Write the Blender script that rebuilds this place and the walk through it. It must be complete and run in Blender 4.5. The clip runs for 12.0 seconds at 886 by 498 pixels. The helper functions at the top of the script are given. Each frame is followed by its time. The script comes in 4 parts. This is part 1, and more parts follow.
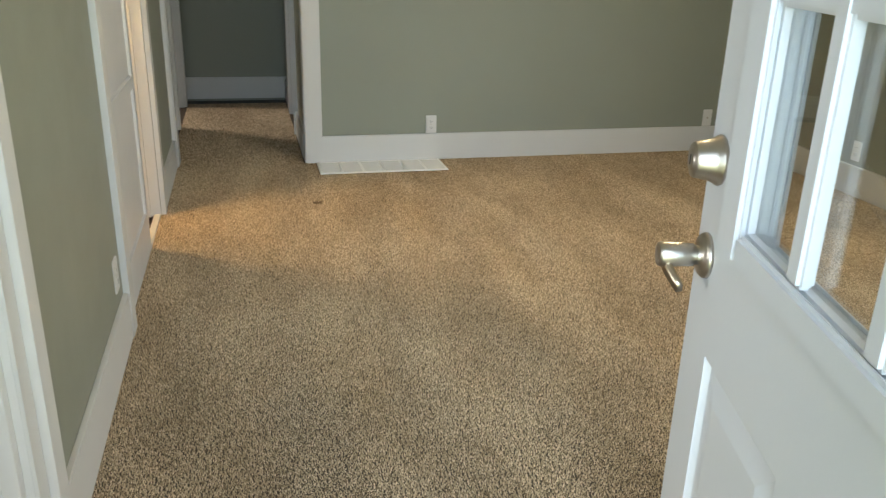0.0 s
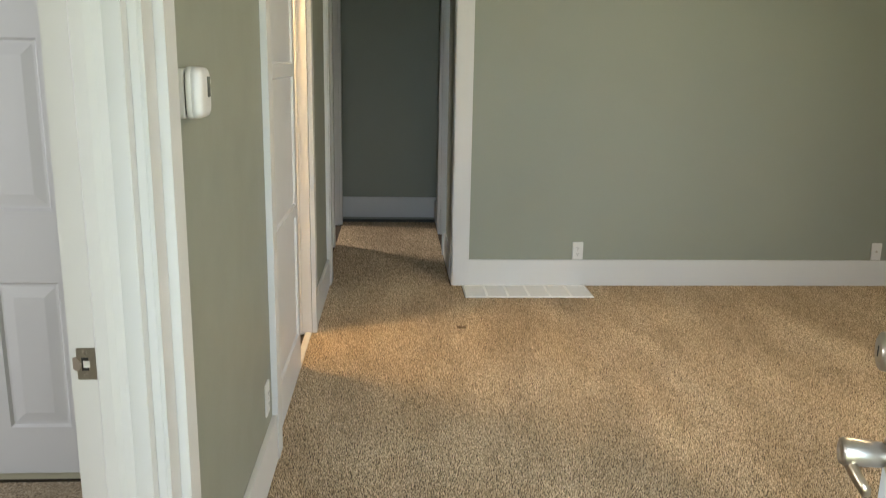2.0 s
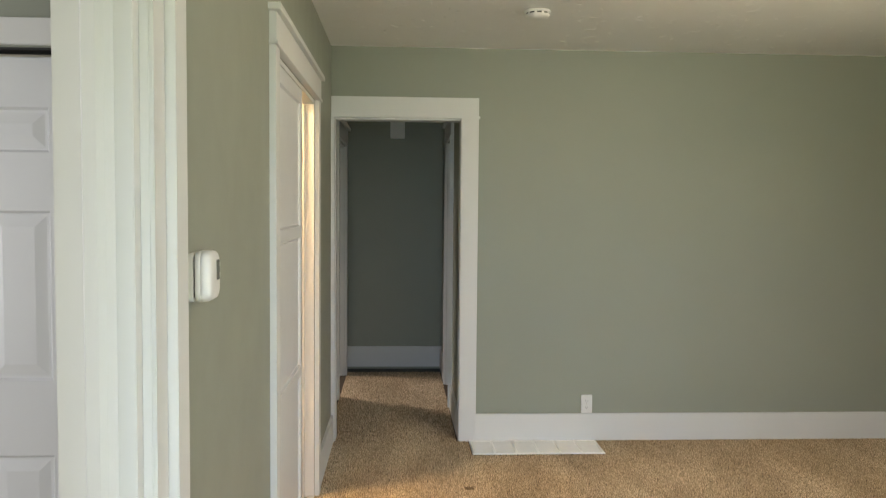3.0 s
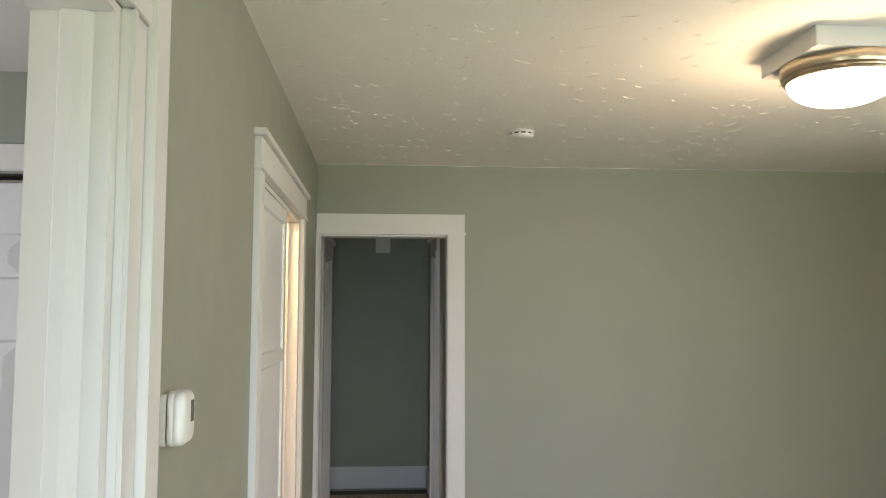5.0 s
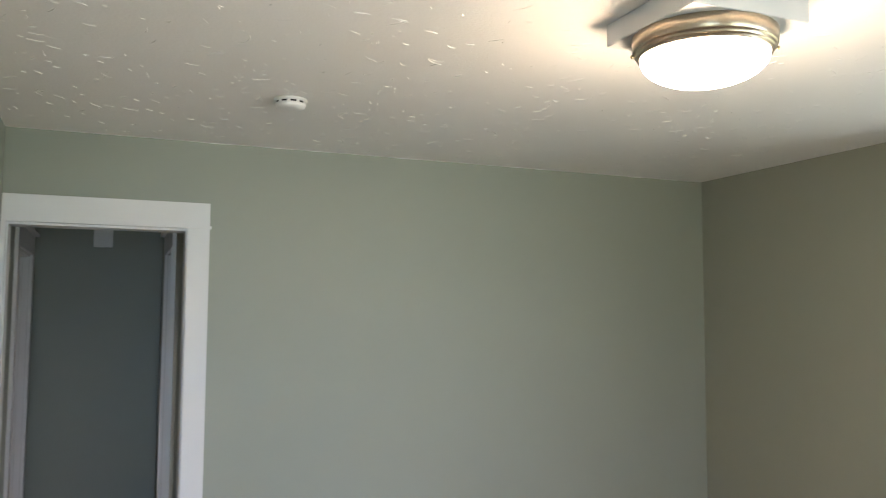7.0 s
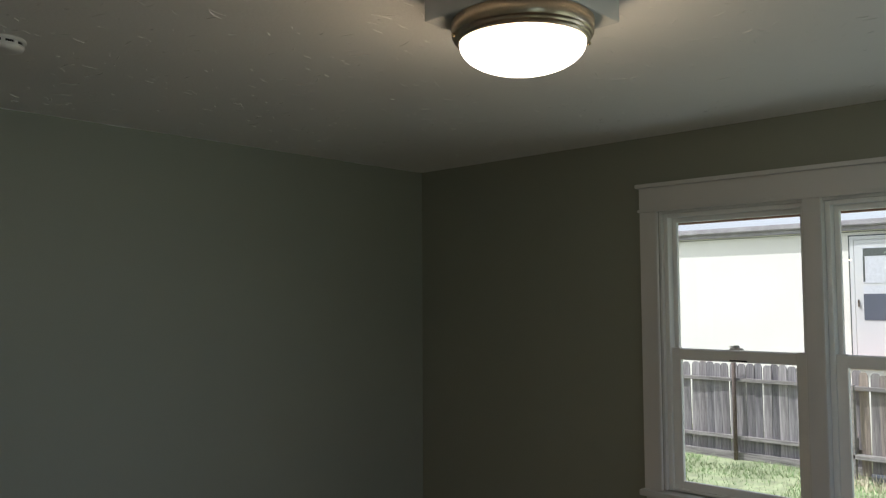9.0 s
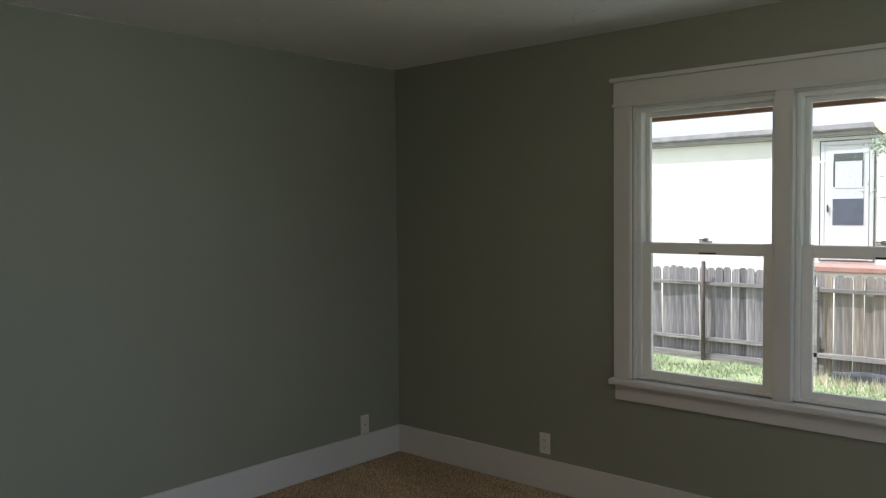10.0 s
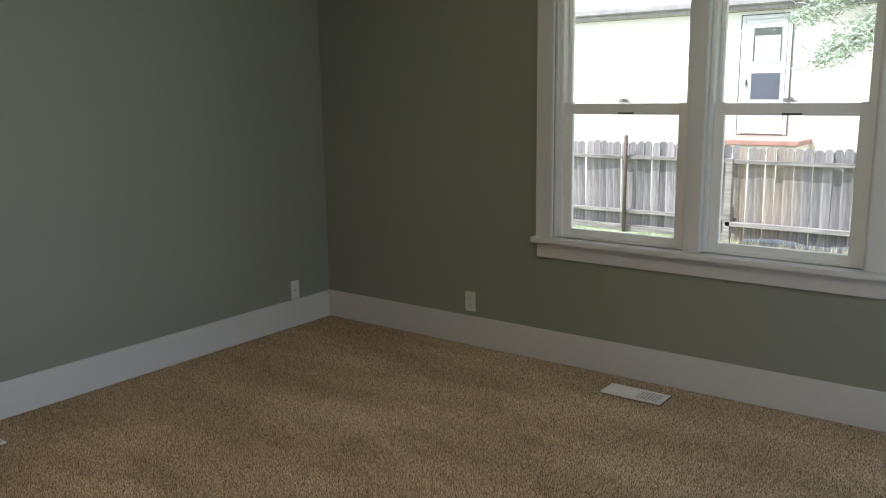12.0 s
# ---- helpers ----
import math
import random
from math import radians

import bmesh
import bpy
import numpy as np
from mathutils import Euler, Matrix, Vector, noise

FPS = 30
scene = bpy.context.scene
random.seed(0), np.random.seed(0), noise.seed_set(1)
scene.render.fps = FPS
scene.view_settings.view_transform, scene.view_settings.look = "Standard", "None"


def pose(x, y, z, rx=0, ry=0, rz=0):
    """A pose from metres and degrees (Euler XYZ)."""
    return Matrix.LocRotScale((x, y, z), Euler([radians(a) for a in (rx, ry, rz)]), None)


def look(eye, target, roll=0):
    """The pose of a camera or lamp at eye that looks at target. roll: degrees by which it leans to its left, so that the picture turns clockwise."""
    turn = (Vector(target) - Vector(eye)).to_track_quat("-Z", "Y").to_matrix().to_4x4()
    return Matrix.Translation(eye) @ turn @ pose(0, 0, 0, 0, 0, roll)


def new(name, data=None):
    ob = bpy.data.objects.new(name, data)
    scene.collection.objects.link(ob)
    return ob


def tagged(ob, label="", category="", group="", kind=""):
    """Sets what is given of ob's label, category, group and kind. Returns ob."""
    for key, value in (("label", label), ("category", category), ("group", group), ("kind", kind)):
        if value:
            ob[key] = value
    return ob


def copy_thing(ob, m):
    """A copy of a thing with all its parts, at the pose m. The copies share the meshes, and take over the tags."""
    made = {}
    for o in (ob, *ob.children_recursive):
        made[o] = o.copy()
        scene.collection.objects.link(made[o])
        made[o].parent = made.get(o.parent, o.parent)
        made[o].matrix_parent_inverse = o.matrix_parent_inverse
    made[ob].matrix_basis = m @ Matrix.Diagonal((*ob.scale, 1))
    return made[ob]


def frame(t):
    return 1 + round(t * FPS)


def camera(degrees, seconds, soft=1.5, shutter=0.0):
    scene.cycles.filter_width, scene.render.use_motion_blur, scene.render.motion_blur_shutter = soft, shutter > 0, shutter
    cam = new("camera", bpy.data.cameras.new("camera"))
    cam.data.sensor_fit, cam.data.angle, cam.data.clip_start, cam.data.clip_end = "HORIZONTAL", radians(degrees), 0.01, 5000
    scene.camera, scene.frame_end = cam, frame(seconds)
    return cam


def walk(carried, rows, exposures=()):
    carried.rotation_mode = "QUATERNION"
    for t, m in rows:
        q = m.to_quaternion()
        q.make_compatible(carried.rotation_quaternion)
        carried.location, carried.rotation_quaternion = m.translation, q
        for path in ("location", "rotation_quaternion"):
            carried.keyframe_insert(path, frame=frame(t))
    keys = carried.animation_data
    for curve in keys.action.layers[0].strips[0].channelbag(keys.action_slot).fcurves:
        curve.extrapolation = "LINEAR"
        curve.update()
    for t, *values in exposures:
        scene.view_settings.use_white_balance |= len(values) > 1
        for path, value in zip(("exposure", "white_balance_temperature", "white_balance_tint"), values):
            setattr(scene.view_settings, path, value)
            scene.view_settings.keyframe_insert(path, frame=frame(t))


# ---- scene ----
cam = camera(57.5, 12.0, soft=1.1, shutter=0.2)
PATH = [
    (0, (0.456, -5.114, 1.331), (0.908, -3.297, 0.628), 1.6),
    (0.5, (0.446, -5.084, 1.328), (0.751, -3.245, 0.602), 2.5),
    (1, (0.45, -5.073, 1.329), (0.677, -3.228, 0.592), 1.9),
    (1.5, (0.442, -5.069, 1.366), (0.602, -3.18, 0.73), 1.3),
    (2, (0.437, -5.071, 1.409), (0.555, -3.125, 0.961), 1.0),
    (2.5, (0.436, -5.07, 1.451), (0.541, -3.091, 1.176), 0.9),
    (3, (0.429, -5.042, 1.492), (0.535, -3.047, 1.384), 0.5),
    (3.5, (0.426, -5.022, 1.522), (0.54, -3.025, 1.558), 0.4),
    (3.7, (0.426, -5.028, 1.528), (0.543, -3.033, 1.601), 0.3),
    (5.3, (0.425, -4.924, 1.544), (0.578, -2.936, 1.705), 0.1),
    (5.5, (0.453, -4.826, 1.538), (0.618, -2.839, 1.697), 0.1),
    (6, (0.524, -4.573, 1.598), (0.781, -2.594, 1.735), 0.1),
    (6.5, (0.527, -4.373, 1.615), (0.99, -2.432, 1.752), 0.1),
    (7, (0.485, -4.122, 1.63), (1.236, -2.275, 1.785), 0.3),
    (7.2, (0.508, -4.028, 1.618), (1.345, -2.213, 1.797), 0.3),
    (8.8, (0.253, -3.699, 1.639), (1.681, -2.309, 1.803), -0.1),
    (9, (0.252, -3.703, 1.64), (1.697, -2.327, 1.765), -0.3),
    (9.5, (0.274, -3.717, 1.58), (1.741, -2.358, 1.605), -0.3),
    (10, (0.258, -3.709, 1.558), (1.745, -2.374, 1.465), -0.6),
    (10.5, (0.217, -3.713, 1.547), (1.718, -2.405, 1.358), -0.7),
    (11, (0.211, -3.735, 1.519), (1.717, -2.45, 1.239), -0.8),
    (11.5, (0.216, -3.758, 1.475), (1.751, -2.525, 1.123), -0.7),
    (12, (0.208, -3.765, 1.459), (1.777, -2.585, 1.077), -0.8),
]
walk(cam, [(t, look(eye, target, roll)) for t, eye, target, roll in PATH],
     exposures=((0.0, 1.93, 6700, 9), (1.0, 2.15, 6700, 10), (2.5, 2.05, 6700, 13), (3.7, 2.20, 6750, 15), (5.5, 2.2, 6300, 18), (7.2, 2.34, 5800, 20), (8.8, 0.06, 5850, 14), (9.5, 0.12, 5850, 14), (10.5, 0.72, 5800, 14), (12.0, 0.93, 5800, 13)))

# ---- world, sun, large lights ----
world = bpy.data.worlds.new("sky")
scene.world = world
world.use_nodes = True
wn = world.node_tree
sky = wn.nodes.new("ShaderNodeTexSky")
sky.sky_type = "NISHITA"
sky.sun_disc = False
sky.sun_elevation = radians(62)
sky.sun_rotation = radians(-41)
sky.air_density, sky.dust_density = 1.0, 2.5
haze = wn.nodes.new("ShaderNodeHueSaturation")
haze.inputs["Saturation"].default_value = 0.18
haze.inputs["Value"].default_value = 1.6
wn.links.new(sky.outputs[0], haze.inputs["Color"])
wn.links.new(haze.outputs[0], wn.nodes["Background"].inputs[0])
wn.nodes["Background"].inputs[1].default_value = 0.15

sun = new("sun", bpy.data.lights.new("sun", "SUN"))
sun.data.energy, sun.data.angle, sun.data.color = 5.0, radians(0.5), (1.0, 0.95, 0.87)
sun.matrix_world = look((-3.0, 3.45, 8.6), (0, 0, 0))

W, H = 3.945, 2.465          # room width and ceiling height
FRONT = -4.97                # inner face of the front wall


def area_lamp(name, eye, target, sx, sy, power, color):
    ob = new(name, bpy.data.lights.new(name, "AREA"))
    ob.data.shape, ob.data.size, ob.data.size_y = "RECTANGLE", sx, sy
    ob.data.energy, ob.data.color = power, color
    ob.matrix_world = look(eye, target)
    return ob


# daylight in the open front doorway, behind the walker
entry = area_lamp("doorway_daylight", (0.46, -5.42, 1.35), (2.0, 0.0, 0.40), 0.85, 1.2, 2.0, (0.46, 0.74, 1.0))
entry.data.spread = radians(66)
# added unseen lamp below the sill, for sunlit yard's bounce through the twin window
area_lamp("yard_bounce_fill", (5.4, -2.45, -0.3), (3.6, -2.45, 1.6), 2.6, 1.2, 7.0, (0.90, 1.0, 0.93))
# fill lamp in an added, unseen side window, behind the walker
area_lamp("added_side_window_fill", (W + 0.14, -4.22, 1.4), (0.0, -3.3, 1.0), 0.95, 1.3, 5.0, (0.70, 0.85, 1.0))
# lamp in a front window that is added, out of view behind the walker
area_lamp("added_front_window_fill", (2.85, -5.09, 1.4), (2.6, 0, 1.0), 1.4, 1.25, 2.2, (0.68, 0.88, 1.0))
# daylight in the side rooms
area_lamp("bedroom_daylight", (-2.6, -4.4, 1.4), (0.2, -3.9, 0.9), 1.0, 1.2, 10, (0.92, 0.96, 1.0))
area_lamp("hall_room_daylight", (-1.5, 2.18, 1.5), (0.4, 0.9, 0.0), 0.5, 0.8, 3.6, (1.0, 0.90, 0.80)).data.spread = radians(80)
lit = new("side_room_bulb", bpy.data.lights.new("side_room_bulb", "POINT"))
lit.data.energy, lit.data.color, lit.data.shadow_soft_size = 17, (1.0, 0.64, 0.29), 0.11
lit.location = (-0.47, -1.17, 2.10)
bulb = new("ceiling_bulb", bpy.data.lights.new("ceiling_bulb", "POINT"))
bulb.data.energy, bulb.data.color, bulb.data.shadow_soft_size = 5.2, (1.0, 0.75, 0.43), 0.10
bulb.location = (1.985, -2.368, 2.13)


# ---- materials ----
def material(name, rough=0.6, metal=0.0):
    m = bpy.data.materials.new(name)
    m.use_nodes = True
    b = m.node_tree.nodes["Principled BSDF"]
    b.inputs["Roughness"].default_value = rough
    b.inputs["Metallic"].default_value = metal
    return m, m.node_tree, b


def noise_tex(nt, scale, detail=4, rough=0.55, stretch=None):
    co = nt.nodes.new("ShaderNodeTexCoord")
    t = nt.nodes.new("ShaderNodeTexNoise")
    t.inputs["Scale"].default_value = scale
    t.inputs["Detail"].default_value = detail
    t.inputs["Roughness"].default_value = rough
    if stretch:
        mp = nt.nodes.new("ShaderNodeMapping")
        mp.inputs["Scale"].default_value = stretch
        nt.links.new(co.outputs["Object"], mp.inputs[0])
        nt.links.new(mp.outputs[0], t.inputs["Vector"])
    else:
        nt.links.new(co.outputs["Object"], t.inputs["Vector"])
    return t


def ramp(nt, src, stops):
    r = nt.nodes.new("ShaderNodeValToRGB")
    els = r.color_ramp.elements
    while len(els) < len(stops):
        els.new(0.5)
    for e, (p, c) in zip(els, stops):
        e.position, e.color = p, (*c, 1)
    nt.links.new(src, r.inputs[0])
    return r.outputs[0]


def blend(nt, fac, a, b, mode="MIX"):
    mx = nt.nodes.new("ShaderNodeMix")
    mx.data_type, mx.blend_type = "RGBA", mode
    for sock, v in ((mx.inputs[0], fac), (mx.inputs[6], a), (mx.inputs[7], b)):
        if isinstance(v, (int, float)):
            sock.default_value = v
        elif isinstance(v, tuple):
            sock.default_value = (*v, 1)
        else:
            nt.links.new(v, sock)
    return mx.outputs[2]


def bump(nt, b, src, dist, strength=0.5, below=None):
    n = nt.nodes.new("ShaderNodeBump")
    n.inputs["Strength"].default_value = strength
    n.inputs["Distance"].default_value = dist
    nt.links.new(src, n.inputs["Height"])
    if below:
        nt.links.new(below, n.inputs["Normal"])
    nt.links.new(n.outputs[0], b.inputs["Normal"])
    return n.outputs[0]


def painted(name, color, rough, vary=0.06, peel=0.0015, scale=160):
    """Paint: slow shade drift, scuffs in the gloss, and roller or brush texture."""
    m, nt, b = material(name, rough)
    big = noise_tex(nt, 1.1, 5)
    lo = tuple(c * (1 - vary) for c in color)
    hi = tuple(min(1, c * (1 + vary)) for c in color)
    nt.links.new(ramp(nt, big.outputs[0], ((0.3, lo), (0.7, hi))), b.inputs["Base Color"])
    sc = noise_tex(nt, 7, 6)
    r = nt.nodes.new("ShaderNodeMapRange")
    r.inputs[3].default_value, r.inputs[4].default_value = rough - 0.08, rough + 0.1
    nt.links.new(sc.outputs[0], r.inputs[0])
    nt.links.new(r.outputs[0], b.inputs["Roughness"])
    fine = noise_tex(nt, scale, 3)
    bump(nt, b, fine.outputs[0], peel, 0.35)
    return m


def plain(name, color, rough=0.5, metal=0.0, vary=0.08, scale=30):
    m, nt, b = material(name, rough, metal)
    n = noise_tex(nt, scale, 5)
    lo = tuple(c * (1 - vary) for c in color)
    hi = tuple(min(1, c * (1 + vary)) for c in color)
    nt.links.new(ramp(nt, n.outputs[0], ((0.3, lo), (0.7, hi))), b.inputs["Base Color"])
    return m


def random_shade(name, colors, rough, grain=(40, 40, 3), per_object=True):
    """Weathered wood: each piece takes its own shade, with grain along z."""
    m, nt, b = material(name, rough)
    if per_object:
        src = nt.nodes.new("ShaderNodeObjectInfo").outputs["Random"]
    else:
        src = nt.nodes.new("ShaderNodeNewGeometry").outputs["Random Per Island"]
    base = ramp(nt, src, tuple((i / (len(colors) - 1), c) for i, c in enumerate(colors)))
    g = noise_tex(nt, 1.0, 6, 0.65, grain)
    sh = ramp(nt, g.outputs[0], ((0.3, (0.36, 0.35, 0.35)), (0.5, (0.9, 0.88, 0.87)), (0.68, (1.3, 1.28, 1.27))))
    nt.links.new(blend(nt, 1.0, base, sh, "MULTIPLY"), b.inputs["Base Color"])
    bump(nt, b, g.outputs[0], 0.004, 0.5)
    return m


SAGE = painted("sage_wall_paint", (0.266, 0.281, 0.231), 0.5, 0.03, 0.0012, 190)
TRIM = painted("white_trim_paint", (0.63, 0.63, 0.622), 0.5, 0.012, 0.0002, 45)
DOOR_WHITE = painted("white_door_paint", (0.65, 0.66, 0.68), 0.36, 0.02, 0.0006, 80)
CEILING = painted("ceiling_paint", (0.80, 0.785, 0.76), 0.8, 0.03, 0.002, 90)
WARM_WALL = painted("side_room_paint", (0.78, 0.74, 0.62), 0.6, 0.03)
VINYL = plain("white_vinyl", (0.80, 0.81, 0.80), 0.35, 0, 0.015)
PLASTIC = plain("white_plastic", (0.70, 0.69, 0.67), 0.32, 0, 0.02)
DARK = plain("dark_slot", (0.015, 0.014, 0.013), 0.6)
NICKEL = plain("satin_nickel", (0.50, 0.45, 0.39), 0.34, 1.0, 0.05, 90)
CHAMPAGNE = plain("champagne_metal", (0.56, 0.46, 0.34), 0.30, 1.0, 0.05, 90)
BRASS = plain("warm_brass", (0.62, 0.50, 0.28), 0.26, 1.0, 0.06, 60)
STEEL = plain("white_register_enamel", (0.86, 0.86, 0.84), 0.35, 0, 0.03)
GLOSS = plain("glossy_white_enamel", (0.90, 0.90, 0.89), 0.16, 0, 0.02)
DARK_GREY = plain("dark_grey", (0.10, 0.11, 0.10), 0.25)
DARK_FLOOR = plain("dark_hall_floor", (0.035, 0.025, 0.02), 0.5, 0, 0.3, 12)


def carpet_material():
    m, nt, b = material("tan_carpet_pile", 0.95)
    tuft = noise_tex(nt, 150, 3, 0.7)
    col = ramp(nt, tuft.outputs[0], ((0.36, (0.10, 0.065, 0.035)), (0.46, (0.34, 0.25, 0.155)),
                                     (0.54, (0.50, 0.39, 0.265)), (0.64, (0.68, 0.57, 0.42))))
    # Lighter and darker lay of the nap is put into the colour here.
    nap = noise_tex(nt, 1.0, 4, 0.6, (2.2, 0.9, 1))
    lay = ramp(nt, nap.outputs[0], ((0.35, (0.86, 0.85, 0.84)), (0.62, (1.06, 1.05, 1.04))))
    col = blend(nt, 1.0, col, lay, "MULTIPLY")
    nt.links.new(col, b.inputs["Base Color"])
    b.inputs["Specular IOR Level"].default_value = 0.15
    b.inputs["Sheen Weight"].default_value = 0.25
    bump(nt, b, tuft.outputs[0], 0.012, 0.8)
    return m


CARPET = carpet_material()
# Floor under the tufts: shade of the gaps between them, put into its colour.
BACKING_SHADE = plain("carpet_backing_shade", (0.075, 0.055, 0.037), 0.95, 0, 0.3, 120)


def tuft_material():
    """Twisted yarn: each tuft its own tan, drifting slowly across the room."""
    m, nt, b = material("tan_carpet_tufts", 0.95)
    src = nt.nodes.new("ShaderNodeNewGeometry").outputs["Random Per Island"]
    col = ramp(nt, src, ((0.0, (0.25, 0.188, 0.12)), (0.2, (0.46, 0.36, 0.24)), (0.65, (0.615, 0.49, 0.34)), (1.0, (0.86, 0.72, 0.53))))
    # Shading of the vacuumed pile's lay, put into the colour as streaky noise.
    nap = noise_tex(nt, 1.0, 4, 0.6, (3.2, 1.1, 1))
    lay = ramp(nt, nap.outputs[0], ((0.36, (0.84, 0.82, 0.80)), (0.52, (1.0, 0.98, 0.97)), (0.66, (1.16, 1.17, 1.18))))
    nt.links.new(blend(nt, 1.0, col, lay, "MULTIPLY"), b.inputs["Base Color"])
    b.inputs["Specular IOR Level"].default_value = 0.1
    return m


TUFT = tuft_material()


def glass_material():
    m, nt, b = material("window_glass", 0.0)
    b.inputs["Base Color"].default_value = (0.96, 0.98, 0.97, 1)
    b.inputs["Transmission Weight"].default_value = 1.0
    b.inputs["IOR"].default_value = 1.45
    return m


GLASS = glass_material()


def glow_material(name, color, strength):
    m, nt, b = material(name, 0.4)
    b.inputs["Base Color"].default_value = (0.9, 0.88, 0.84, 1)
    b.inputs["Emission Color"].default_value = (*color, 1)
    b.inputs["Emission Strength"].default_value = strength
    return m


OPAL = glow_material("lit_opal_glass", (1.0, 0.86, 0.66), 6.0)


# ---- mesh helpers ----
def box(bm, x0, x1, y0, y1, z0, z1, bevel=0.0, m=None):
    r = bmesh.ops.create_cube(bm, size=1)
    vs = r["verts"]
    t = Matrix.Translation(((x0 + x1) / 2, (y0 + y1) / 2, (z0 + z1) / 2)) @ Matrix.Diagonal((abs(x1 - x0), abs(y1 - y0), abs(z1 - z0), 1))
    bmesh.ops.transform(bm, matrix=(m @ t) if m else t, verts=vs)
    if bevel:
        es = list({e for v in vs for e in v.link_edges})
        bmesh.ops.bevel(bm, geom=es, offset=bevel, segments=2, affect="EDGES", clamp_overlap=True)


def mesh_of(name, bm, mat, smooth=False):
    bmesh.ops.recalc_face_normals(bm, faces=bm.faces)
    me = bpy.data.meshes.new(name)
    bm.to_mesh(me)
    bm.free()
    me.materials.append(mat)
    if smooth:
        for p in me.polygons:
            p.use_smooth = True
    return me


def part(name, bm, mat, parent, label="", smooth=False):
    ob = new(name, mesh_of(name, bm, mat, smooth))
    ob.parent = parent
    if label:
        tagged(ob, label)
    return ob


def solid(name, bm, mat, label="", category="", kind="", smooth=False):
    return tagged(new(name, mesh_of(name, bm, mat, smooth)), label, category, kind=kind)


def boxes(*rows, bevel=0.0):
    bm = bmesh.new()
    for r in rows:
        box(bm, *r, bevel=bevel)
    return bm


def thing(name, label, category, group="", kind="", at=None):
    ob = tagged(new(name), label, category, group, kind)
    ob.empty_display_size = 0.1
    if at:
        ob.matrix_world = at
    return ob


def lathe(bm, profile, seg=40, m=None):
    """Turn (radius, z) pairs round the z axis."""
    rings = []
    for r, z in profile:
        ring = []
        for i in range(seg if r > 1e-6 else 1):
            a = 2 * math.pi * i / seg
            v = Vector((r * math.cos(a), r * math.sin(a), z))
            ring.append(bm.verts.new(m @ v if m else v))
        rings.append(ring)
    for a, b in zip(rings, rings[1:]):
        for i in range(seg):
            j = (i + 1) % seg
            if len(a) == 1 and len(b) == 1:
                continue
            if len(a) == 1:
                bm.faces.new((a[0], b[i], b[j]))
            elif len(b) == 1:
                bm.faces.new((a[i], a[j], b[0]))
            else:
                bm.faces.new((a[i], a[j], b[j], b[i]))


def wall(name, along, lo, hi, face, back, z0, z1, holes, label, mat=None):
    """A wall slab along 'x' or 'y' from lo to hi, between face and back, with holes (a, b, bottom, top)."""
    bm = bmesh.new()
    cuts = sorted({lo, hi, *[v for h in holes for v in h[:2]]})
    for a, b in zip(cuts, cuts[1:]):
        spans = [(z0, z1)]
        for h in holes:
            if h[0] <= a + 1e-6 and b <= h[1] + 1e-6:
                nxt = []
                for s in spans:
                    if h[2] > s[0]:
                        nxt.append((s[0], min(h[2], s[1])))
                    if h[3] < s[1]:
                        nxt.append((max(h[3], s[0]), s[1]))
                spans = nxt
        for s in spans:
            d0, d1 = min(face, back), max(face, back)
            if along == "x":
                box(bm, a, b, d0, d1, *s)
            else:
                box(bm, d0, d1, a, b, *s)
    return solid(name, bm, mat or SAGE, label, "wall", "structure")


# ---- shell of the room ----
LT, FT, RT = 0.119, 0.13, 0.16     # wall thicknesses
HOP = (0.022, 0.806, 2.03)        # hall opening: sides and head
D1 = (-4.475, -3.70, 2.03)        # bedroom doorway in the side wall
D2 = (-2.272, -0.955, 2.01)        # wide doorway in the side wall
FD = (0.02, 0.93, 2.06)          # front doorway
WIN = (-3.20, -1.70, 0.70, 2.085)   # before the set-down below
WIN_SET = (0, 0.010, -0.008) # twin window

wall("wall_west", "y", FRONT - 0.15, 0.0, 0.0, -LT, -0.05, H, [(D1[0], D1[1], -0.1, D1[2]), (D2[0], D2[1], -0.1, D2[2])],
     "sage green painted wall with two doorways")
wall("wall_north", "x", -LT, W + RT, 0.0, FT, -0.05, H, [(HOP[0], HOP[1], -0.1, HOP[2])], "sage green painted end wall with hall opening")
wall("wall_east", "y", FRONT - 0.15, 0.0, W, W + RT, -0.05, H, [(WIN[0] + 0.01, WIN[1] + 0.01, WIN[2] - 0.008, WIN[3] - 0.008), (-4.72, -3.72, 0.70, 2.085)], "sage green painted wall with twin window")
wall("wall_south", "x", 0.0, W, FRONT, FRONT - 0.15, -0.05, H, [(FD[0], FD[1], -0.1, FD[2]), (2.1, 3.6, 0.75, 2.05)], "sage green painted front wall with entrance")

solid("floor", boxes((0, W, FRONT - 0.15, 0, -0.12, 0.0)), BACKING_SHADE, "tan speckled cut pile carpet over whole room", "carpet", "structure")


